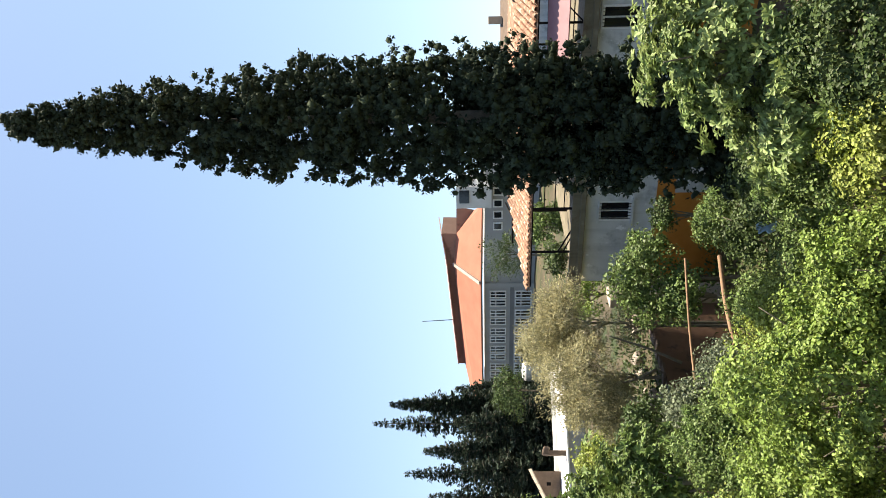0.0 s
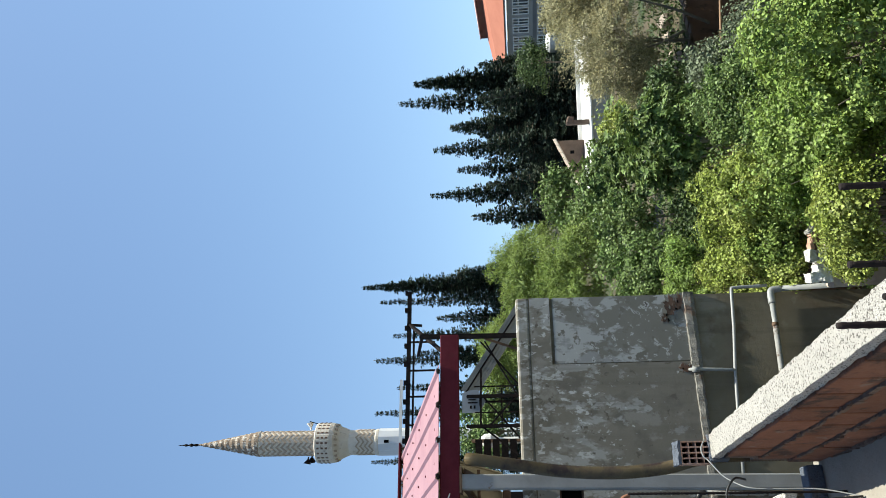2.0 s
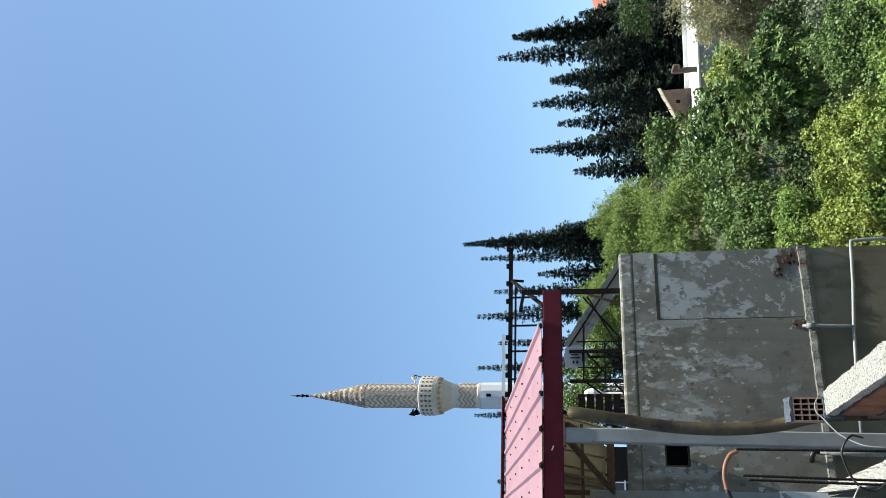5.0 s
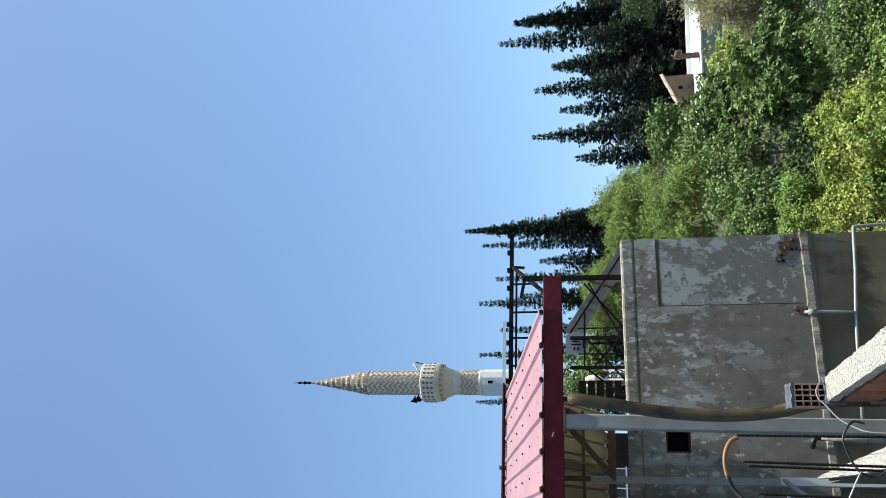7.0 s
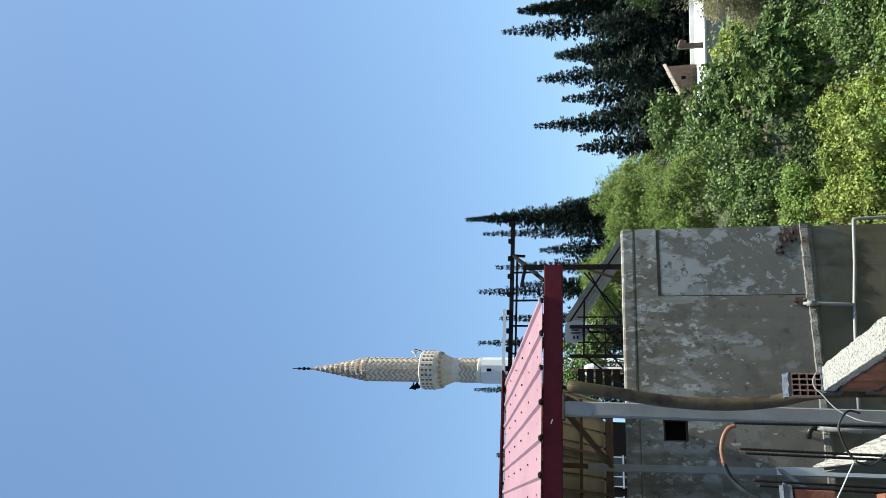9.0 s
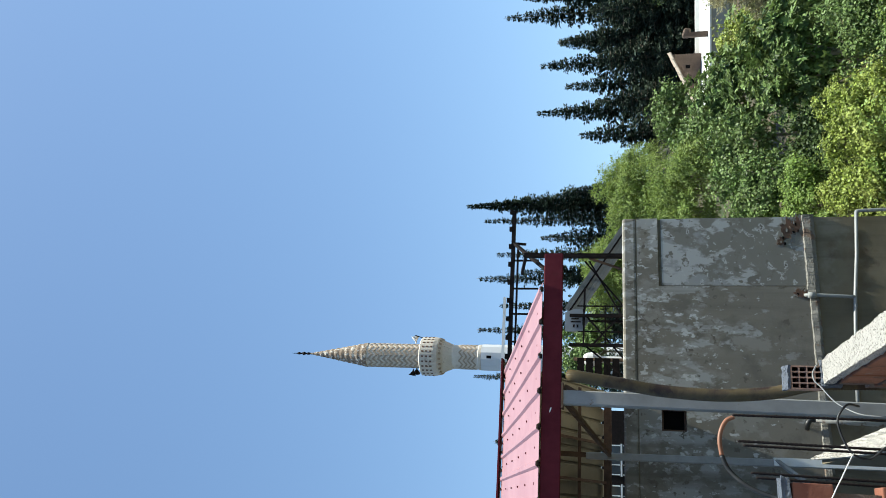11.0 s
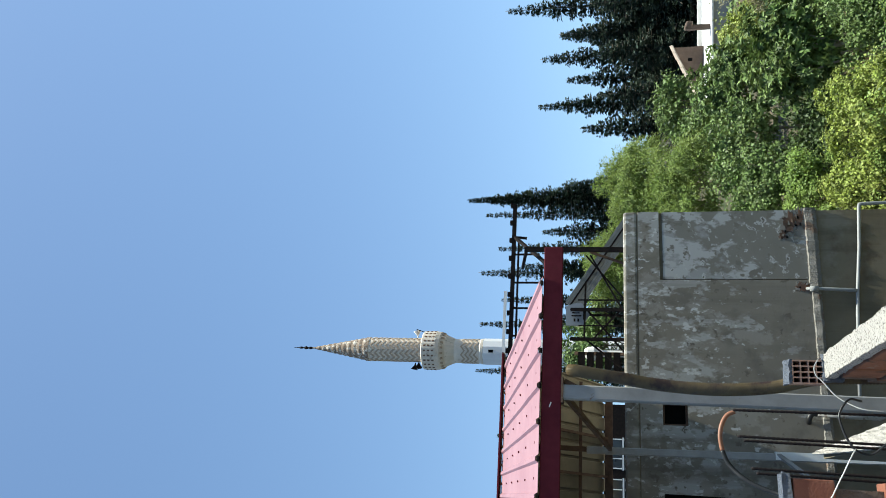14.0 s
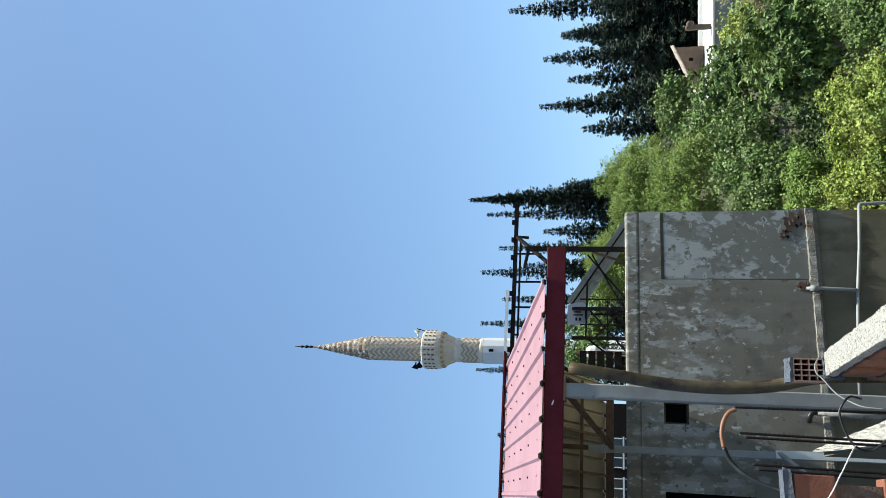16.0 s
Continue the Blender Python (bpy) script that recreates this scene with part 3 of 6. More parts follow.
    part("cap_plate", span(B(), (0.95, EAVE_B - 0.09, EAVE_Z - 0.2), (1.2, EAVE_B + 0.09, EAVE_Z - 0.178)), M_RUST, p1)
    part("brace", bar(B(), (0.78, 11.85, 10.16), (1.05, EAVE_B + 0.2, EAVE_Z - 0.2), 0.05, 0.05), M_RUST, t, "rusty diagonal brace")
    part("brace", bar(B(), (1.18, EAVE_B + 0.1, EAVE_Z - 0.2), (1.06, EAVE_B + 0.05, EAVE_Z - 0.42), 0.05, 0.05), M_RUST, t, "rusty short brace")
    part("brace", bar(B(), (0.82, 11.85, 7.9), (0.42, 11.6, 7.45), 0.05, 0.05), M_STEEL, t, "thin grey brace")
    part("tie_beam", bar(B(), (0.77, 11.9, 10.42), (0.78, 11.9, 11.5), 0.07), M_RUST, p2)


canopy()


def roof_frame():
    """The bare dark frame that carries on beyond the canopy's end, over the neighbour's roof."""
    t = thing("roof_frame", SITE, "bare dark iron roof frame beside the red canopy", "frame")
    b = RIDGE_B + 0.05
    part("ridge_bar", span(B(), (1.9, b - 0.03, 11.86), (5.22, b + 0.03, 11.93)), M_DARK, t)
    part("lower_bar", span(B(), (2.2, b - 0.03, 11.79), (4.55, b + 0.03, 11.82)), M_DARK, t)
    for k in range(10):
        part("cleat", span(B(), (2.1 + 0.34 * k, b - 0.035, 11.93), (2.18 + 0.34 * k, b + 0.035, 11.975)), M_DARK, t)
    for a in (2.75, 3.25, 3.72, 4.25):
        part("tie", bar(B(), (a, b, 11.88), (a, b, 11.42), 0.03), M_DARK, t)
    part("post", bar(B(), (3.96, 12.32, 9.94), (3.98, 12.32, 11.55), 0.07), M_DARK, t)
    part("bracket", bar(B(), (4.58, b, 11.88), (3.75, 12.35, 11.2), 0.05), M_DARK, t)
    part("bracket", bar(B(), (4.58, b, 11.88), (4.56, b, 11.66), 0.04), M_DARK, t)
    part("top_rail", bar(B(), (3.97, 12.32, 11.52), (4.0, b, 11.72), 0.05), M_DARK, t)
    part("flashing", span(B(), (2.07, b - 0.05, 11.985), (3.55, b - 0.03, 12.035)), M_WHITE, t, "white sheet strip")


roof_frame()


def lattice():
    t = thing("lattice_stand", site(0, 12.4, 9.93), "dark iron lattice stand on the flat roof", "stand")
    for a, r in ((3.14, 0.02), (2.98, 0.05), (2.72, 0.018), (2.50, 0.05)):
        part("upright", bar(B(), (a, 0, 0), (a, 0, 0.66 + r * 4), r), M_DARK, t)
    part("rail", bar(B(), (2.5, 0, 0.64), (3.45, 0, 0.62), 0.03), M_DARK, t)
    part("rail", bar(B(), (2.5, 0.1, 0.30), (3.14, 0.1, 0.30), 0.02), M_DARK, t)
    for p, q in (((3.9, 0, 0.55), (2.98, 0, 0.04)), ((2.98, 0, 0.6), (2.3, 0, 0.02)), ((2.5, 0, 0.5), (3.0, 0, 0.05)), ((3.9, 0.02, 0.62), (3.14, 0.02, 0.0)), ((2.5, 0.03, 0.62), (2.05, 0.03, 0.05))):
        part("cross_brace", bar(B(), p, q, 0.025), M_DARK, t)
    part("strut", bar(B(), (3.95, 0, 0.55), (3.75, 0, 0.0), 0.035), M_RUST, t)


lattice()


def roof_things():
    # leaning grey sheet behind the frame
    m = SITE @ pose(3.95, 13.2, 10.28) @ pose(0, 0, 0, 0, 33, 0)
    t = thing("roof_sheet", m, "grey ribbed metal sheet leaning on the flat roof", "sheet")
    bm = B()
    for k in range(5):
        span(bm, (-0.95, -0.3 + 0.02, -0.13 + 0.055 * k), (0.95, -0.3 + 0.05 + 0.02 * (k % 2), -0.135 + 0.055 * (k + 1)))
    part("sheet", bm, M_GSHEET, t)
    part("batten", span(B(), (-0.95, -0.34, 0.02), (0.95, -0.31, 0.045)), M_DARK, t)
    # shield-shaped plate
    t = thing("sign_plate", site(2.92, 12.5, 10.68), "pale shield-shaped metal sign with faded dark marks", "sign")
    bm = B()
    out = [(-0.18, 0.19), (0.14, 0.19), (0.19, 0.05), (0.19, -0.07), (0.0, -0.19), (-0.18, -0.09)]
    vs = [bm.verts.new((x, 0, z)) for x, z in out]
    f = bm.faces.new(vs)
    r = bmesh.ops.extrude_face_region(bm, geom=[f])
    bmesh.ops.translate(bm, verts=[v for v in r["geom"] if isinstance(v, bmesh.types.BMVert)], vec=(0, 0.02, 0))
    part("plate", bm, M_SIGN, t)
    for x, z, w, h in ((0.08, 0.03, 0.02, 0.18), (0.03, 0.03, 0.02, 0.12), (-0.02, 0.02, 0.02, 0.16), (-0.09, 0.05, 0.05, 0.03), (-0.09, -0.01, 0.05, 0.03), (0.0, -0.1, 0.16, 0.025)):
        part("mark", box(B(), (w, 0.004, h), (x, -0.004, z)), M_DARK, t)
    part("stem", bar(B(), (0, 0.03, 0.0), (0, 0.03, -0.73), 0.03), M_DARK, t)
    # white tank and slatted crate on the flat roof
    t = thing("water_tank", site(2.42, 13.2, 9.39), "white round-topped water tank on the flat roof", "tank")
    part("body", lathe(B(), [(0.0, 0.92), (0.06, 0.92), (0.10, 0.97), (0.12, 1.05), (0.11, 1.15), (0.07, 1.21), (0, 1.22)], 20), M_WHITE, t)
    part("pedestal", lathe(B(), [(0.0, 0.0), (0.06, 0.0), (0.055, 0.93), (0, 0.93)], 16), M_WHITE, t)
    t = thing("slatted_crate", site(2.15, 12.9, 9.39), "slatted crate in near-black that stands for a dark gap", "crate")
    # slats coloured near-black for the dark gap at this spot
    for k in range(5):
        part("slat", span(B(), (-0.16, -0.2, 0.62 + 0.14 * k), (0.2, -0.17, 0.73 + 0.14 * k)), M_DARK, t)
    for a in (-0.14, 0.16):
        part("upright", span(B(), (a, -0.165, 0), (a + 0.05, -0.12, 1.35)), M_WOOD, t)
    # the pale block of flats glimpsed under the canopy
    t = thing("far_house", site(-3.0, 40, 3.9), "pale house with dark balcony openings glimpsed under the canopy", "house")
    # solid wall in near-black, painted for the shade inside the balconies
    part("wall", span(B(), (-10, 0, 0), (7.8, 6, 7.0)), M_DARK, t, "flat wall coloured near-black for the balcony shade")
    for i in range(8):
        for z in (4.5, 5.3, 6.1):
            x = -8.6 + 1.9 * i
            w = part("window", span(B(), (x, -0.06, z), (x + 1.45, 0.02, z + 0.7)), M_GLASS, t)
            for k in range(4):
                part("mullion", span(B(), (x + 0.01 + 0.46 * k, -0.10, z + 0.02), (x + 0.06 + 0.46 * k, -0.062, z + 0.68)), M_WHITE, w)
            part("sill", span(B(), (x - 0.05, -0.14, z - 0.08), (x + 1.5, -0.065, z)), M_MARBLE, w)


roof_things()

# ---- the roof on which the viewer stands ----


def own_roof():
    t = thing("parapet_wall", SITE, "unfinished hollow-brick parapet with a white roughcast coping", "wall")
    ZT = 8.88
    bm = B()
    nb, na = 420, 16
    b0, b1 = -2.4, 4.78
    rows = []
    for i in range(nb + 1):
        b = b0 + (b1 - b0) * i / nb
        row = []
        for k in range(-3, na + 4):
            s = min(max(k / na, 0), 1)
            a = 0.762 + 0.138 * s
            z = ZT - (0.03 if k < 0 else 0) - (0.02 if k > na else 0) - max(0, -k - 1) * 0.010 - max(0, k - na - 1) * 0.03
            z += 0.004 * noise.noise(Vector((a * 30, b * 14, 0))) + 0.003 * noise.noise(Vector((a * 70, b * 70, 3)))
            a += 0.007 * noise.noise(Vector((b * 9, k * 0.4, 7))) + 0.007 * noise.noise(Vector((b * 40, k * 0.9, 9)))
            row.append(bm.verts.new((a, b, z)))
        rows.append(row)
    for r0, r1 in zip(rows, rows[1:]):
        for k in range(len(r0) - 1):
            bm.faces.new((r0[k], r0[k + 1], r1[k + 1], r1[k]))
    for row in (rows[0], rows[-1]):
        bm.faces.new(row)
    part("coping", bm, M_STUCCO, t, "sunlit white roughcast coping")
    part("mortar_core", span(B(), (0.765, -2.4, 8.1), (0.895, 4.8, 8.80)), M_JOINT, t)
    part("mortar_core", span(B(), (0.77, 4.8, 8.1), (0.89, 4.93, 8.62)), M_JOINT, t)
    part("end_mortar", crust((0.15, 0.045, 0.10), (0.825, 4.795, 8.835), 5), M_MORTAR, t, "blue-grey mortar")
    brick = to_mesh("brick", box(B(), (0.13, 0.236, 0.186), bevel=0.006), M_BRICK_SHADE)
    rng = random.Random(3)
    for c, z in enumerate((8.735, 8.535, 8.335, 8.135)):
        for i in range(33):
            b = -2.3 + 0.243 * i + (0.12 if c % 2 else 0)
            if b < (4.7 if c == 0 else 4.86):
                part("brick", brick, M_BRICK_SHADE, t, m=pose(0.812 + rng.uniform(-0.004, 0.004), b, z, rng.uniform(-0.6, 0.6), 0, rng.uniform(-0.6, 0.6)))
    for z in (8.635, 8.435, 8.235):     # squeezed-out joints
        bm = B()
        for i in range(134):
            b = -2.3 + 0.052 * i
            box(bm, (0.022, 0.05, rng.uniform(0.01, 0.028)), (0.748 + rng.uniform(-0.005, 0.004), b, z + rng.uniform(-0.006, 0.006)), (rng.uniform(-9, 9), 0, rng.uniform(-12, 12)))
        part("mortar_joint", bm, M_JOINT, t)

    def hollow_brick(name, m, label):
        h = thing(name, m, label, "brick", "loose hollow bricks")
        bm = B()
        W, H = 0.135, 0.175
        for k in range(5):
            x = -W / 2 + (W - 0.008) * k / 4
            span(bm, (x, 0, 0), (x + 0.008, 0.2, H))
            z = (H - 0.008) * k / 4
            span(bm, (-W / 2, 0.001, z + 0.0005), (W / 2, 0.199, z + 0.0075))
        part("shell", bm, M_HBRICK, h)
        part("mortar", crust((0.135, 0.17, 0.018), (0, 0.08, H + 0.008), 2), M_MORTAR, h, "blue-grey mortar crust")
        part("void", span(B(), (-W / 2 + 0.002, 0.12, 0.002), (W / 2 - 0.002, 0.14, H - 0.002)), M_VOID, h)
        return h

    hollow_brick("hollow_brick", site(0.80, 4.80, 8.87) @ pose(0, 0, 0, 0, 0, -6), "hollow terracotta brick laid on the parapet end with grey mortar")
    # stub wall of red bricks
    t = thing("stub_wall", SITE, "low stub wall of red hollow bricks capped with grey mortar", "wall")
    for c in range(6):
        for i in range(7):
            part("brick", to_mesh("brick", box(B(), (0.235, 0.135, 0.185), bevel=0.006), M_BRICK_SUN) if (c, i) == (0, 0) else bpy.data.meshes["brick.001"], M_BRICK_SUN, t,
                 m=pose(0.07 - 0.245 * i - (0.12 if c % 2 else 0), 4.27, 9.105 - 0.2 * c, 0, 0, rng.uniform(-1, 1)))
    part("mortar_core", span(B(), (-1.6, 4.225, 8.1), (0.15, 4.32, 9.19)), M_JOINT, t)
    part("mortar_cap", crust((1.7, 0.145, 0.04), (-0.64, 4.27, 9.222), 8), M_MORTAR, t, "blue-grey mortar")
    # roof slab and the house below it
    solid("floor", span(B(), (-7, -7, 7.95), (0.90, 5.04, 8.22)), M_SLAB, SITE, "bare concrete roof slab", "floor", kind="structure")
    solid("wall_own", span(B(), (-6.95, -6.95, 0.2), (0.87, 5.0, 7.95)), M_PLASTER, SITE, "plain plastered house wall below the roof slab", "wall", kind="structure")
    solid("roof_kerb", roughen(span(B(), (0.0, 4.90, 8.222), (0.74, 5.02, 8.315), bevel=0.01), 0.008, 6), M_MORTAR, SITE, "low dark cement kerb at the edge of the roof slab", "kerb", kind="structure")
    # lower sunlit coping stub
    t = thing("low_wall", SITE, "low crumbling wall with a sunlit plaster top", "wall")
    bm = B()
    bmesh.ops.create_grid(bm, x_segments=8, y_segments=26, size=0.5)
    for v in bm.verts:
        k = v.co.y + 0.5
        lo, hi = 0.49 + 0.065 * max(0.0, (k - 0.25) / 0.75) ** 1.5, 0.63 - 0.06 * k
        v.co = Vector((lo + (hi - lo) * (v.co.x + 0.5), 5.3 + 2.45 * k, 8.34 + 0.02 * noise.noise(Vector((v.co.x * 12, k * 30, 0)))))
    r = bmesh.ops.extrude_face_region(bm, geom=bm.faces[:])
    bmesh.ops.translate(bm, verts=[v for v in r["geom"] if isinstance(v, bmesh.types.BMVert)], vec=(0, 0, -0.07))
    part("top", bm, M_STUCCO, t, "sunlit pale plaster top")
    bm = B()
    vs = [bm.verts.new(p) for z in (0.3, 8.28) for p in ((0.50, 5.32, z), (0.61, 5.32, z), (0.555, 7.6, z), (0.51, 7.6, z))]
    for f in ((0, 1, 2, 3), (4, 5, 6, 7), (0, 1, 5, 4), (1, 2, 6, 5), (2, 3, 7, 6), (3, 0, 4, 7)):
        bm.faces.new([vs[i] for i in f])
    part("body", bm, M_OLIVE, t)
    part("step", roughen(span(B(), (0.30, 5.32, 8.05), (0.40, 5.75, 8.30), bevel=0.015), 0.012, 8), M_STUCCO, t, "lower sunlit plaster step")


own_roof()


def starter_bar(a, b, top, lean=(0, 0), r=0.0065):
    t = solid("starter_bar", B(), M_BAR, site(a, b, 8.2), "ribbed steel reinforcement bar sticking out of the slab", "steel bar", "starter bars")
    bm = B()
    n = int((top - 8.2) / 0.012)
    pts = [(lean[0] * i / n, lean[1] * i / n, (top - 8.2) * i / n) for i in range(n + 1)]
    tube(bm, pts, [r * (1.16 if i % 2 else 0.94) for i in range(n + 1)], 8)
    bm.to_mesh(t.data)
    bm.free()
    return t


for a, b, top in ((0.50, 1.52, 9.38), (0.535, 1.46, 9.31), (0.61, 1.48, 9.35), (0.75, 1.42, 9.36)):
    starter_bar(a, b, top)
for a, b, top, ln in ((0.55, 4.62, 9.40, (0.0, 0)), (0.39, 4.62, 9.38, (0.02, 0)), (0.375, 4.70, 9.34, (0.02, 0.0)), (0.225, 4.62, 9.32, (0.02, 0)), (0.205, 4.72, 9.28, (0.02, 0))):
    starter_bar(a, b, top, ln, 0.007)


def hoses():
    # corrugated hose hanging from the canopy
    ctrl = [(1.25, 7.75, 10.50), (1.235, 7.70, 10.40), (1.185, 7.70, 10.05), (1.12, 7.70, 9.6), (1.09, 7.65, 9.1), (1.12, 7.6, 8.65), (1.20, 7.5, 8.2), (1.22, 7.5, 7.2)]
    pts = curve_points(ctrl, 70)
    solid("corrugated_hose", tube(B(), pts, [0.062 if i % 2 else 0.057 for i in range(len(pts))], 16), M_HOSE, SITE, "tan corrugated plastic hose hanging from the canopy eave", "hose")
    h = solid("flexible_hose", tube(B(), curve_points([(0.655, 5.6, 9.26), (0.63, 5.6, 9.31), (0.57, 5.6, 9.345), (0.49, 5.6, 9.36), (0.40, 5.6, 9.35)], 8), 0.015, 10), M_OHOSE, SITE,
              "orange-brown flexible hose bent in a loop", "hose")
    part("dark_end", tube(B(), curve_points([(0.40, 5.6, 9.35), (0.31, 5.6, 9.31), (0.22, 5.55, 9.22), (0.155, 5.5, 9.08), (0.12, 5.4, 8.9), (0.10, 5.3, 8.5), (0.12, 5.2, 8.22)], 8), 0.0152, 10), M_BLACK, h, "blackened lower end")
    solid("black_cable", tube(B(), curve_points([(0.62, 4.62, 8.75), (0.61, 4.5, 8.84), (0.54, 4.5, 8.89), (0.47, 4.5, 8.885), (0.40, 4.5, 8.86), (0.35, 4.5, 8.82), (0.34, 4.5, 8.75), (0.41, 4.48, 8.66), (0.48, 4.45, 8.5), (0.5, 4.4, 8.23)], 8), 0.006, 8), M_BLACK, SITE,
          "black cable looping behind the steel bars", "cable", "cables")
    solid("white_cable", tube(B(), curve_points([(0.875, 4.79, 8.90), (0.85, 4.73, 8.925), (0.81, 4.72, 8.945), (0.765, 4.71, 8.94), (0.735, 4.70, 8.915), (0.65, 4.66, 8.86), (0.60, 4.62, 8.80), (0.57, 4.58, 8.74), (0.56, 4.55, 8.62), (0.55, 4.5, 8.4), (0.5, 4.4, 8.23)], 8), 0.0038, 8), M_PVC, SITE,
          "thin white cable hanging from the parapet brick", "cable", "cables")
    solid("thin_wire", tube(B(), curve_points([(0.36, 4.5, 8.83), (0.30, 4.2, 8.93), (0.19, 4.15, 9.0), (0.06, 4.15, 9.08), (-0.1, 4.2, 9.255)], 5), 0.003, 6), M_WHITE, SITE, "thin pale wire in front of the stub wall", "cable", "cables")


hoses()

# ---- minaret ----


def minaret():
    t = thing("minaret", pose(-11.3, 84.25, 3.5), "stone minaret with zigzag brick bands and a pointed spire", "minaret")
    R = 1.32
    part("base", lathe(B(), [(R + 0.12, 0), (R + 0.12, 21.2)], 12, True), M_MARBLE, t, "pale marble lower shaft")
    part("lower_shaft", lathe(B(), [(R, 21.2), (R + 0.08, 21.25), (R + 0.08, 21.5), (R, 21.6), (R, 24.6)], 32), M_STONE, t)
    part("corbel", lathe(B(), [(R, 24.4), (R + 0.15, 24.8), (R + 0.4, 25.4), (R + 0.75, 26.0), (R + 0.82, 26.4), (R + 0.82, 27.9), (R + 0.7, 28.0), (R + 0.7, 26.6), (R - 0.2, 26.5)], 24), M_STONE, t)
    g = part("upper_shaft", lathe(B(), [(R - 0.02, 26.5), (R - 0.02, 34.2), (R + 0.02, 34.4)], 32), M_STONE, t)
    rows = [(R + 0.04, 34.3)] + [((R + 0.02) * (1 - k / 22) + 0.05 * (k % 2), 34.4 + 7.2 * (k / 22)) for k in range(1, 23)]
    part("spire", lathe(B(), rows, 24), M_SPIRE, t, "brown and cream pointed spire")
    part("finial", lathe(B(), [(0.10, 41.4), (0.16, 41.7), (0.08, 41.9), (0.2, 42.2), (0.07, 42.5), (0.15, 42.8), (0.05, 43.1), (0.03, 43.6), (0, 43.7)], 12), M_DARK, t, "dark metal finial")

    def zigzag(z0, rows, step, r, amp, teeth, width, up=0):
        for i in range(rows):
            bm = B()
            n = teeth * 2
            lo, hi = [], []
            for k in range(n + 1):
                a = 2 * math.pi * k / n
                z = z0 + step * i + (amp if k % 2 else 0)
                x, y = math.cos(a), math.sin(a)
                lo.append(bm.verts.new((x * r, y * r, z)))
                hi.append(bm.verts.new((x * r, y * r, z + width)))
            for k in range(n):
                bm.faces.new((lo[k], lo[k + 1], hi[k + 1], hi[k]))
            e = bmesh.ops.extrude_face_region(bm, geom=bm.faces[:])
            for v in e["geom"]:
                if isinstance(v, bmesh.types.BMVert):
                    v.co.x *= 1.025
                    v.co.y *= 1.025
            part("zigzag_band", bm, M_STONE2, t)

    zigzag(28.15, 10, 0.59, R, 0.46, 9, 0.26)
    zigzag(21.7, 4, 0.48, R + 0.02, 0.38, 9, 0.2)
    for row, z in enumerate((26.55, 27.0, 27.45)):
        for k in range(24):
            a = 2 * math.pi * (k + 0.5) / 24
            part("opening", box(B(), (0.08, 0.17, 0.24), ((R + 0.80) * math.cos(a), (R + 0.80) * math.sin(a), z + 0.1), (0, 0, math.degrees(a))), M_EARTH, t)
    for k in range(20):
        a = 2 * math.pi * k / 20
        part("dentil", box(B(), (0.3, 0.22, 0.3), ((R + 0.52) * math.cos(a), (R + 0.52) * math.sin(a), 25.75), (0, 25, math.degrees(a))), M_STONE2, t)
    part("slit", box(B(), (0.3, 0.12, 0.5), (0.25, -R - 0.05, 20.3)), M_VOID, t)
    for a, z in ((20, 28.9), (190, 29.0), (160, 28.8)):
        c, s = math.cos(radians(a)), math.sin(radians(a))
        h = part("loudspeaker", lathe(B(), [(0.06, 0), (0.1, 0.3), (0.42, 0.75), (0.40, 0.75), (0.05, 0.3), (0, 0.3)], 14), M_WHITE if a == 20 else M_DARK, t, "horn loudspeaker",
                 pose(c * (R + 0.1), s * (R + 0.1), z, 0, 80, a))
    part("bracket", bar(B(), (R + 0.7, 0, 27.9), (R + 1.0, 0, 28.9), 0.08), M_DARK, t)


minaret()

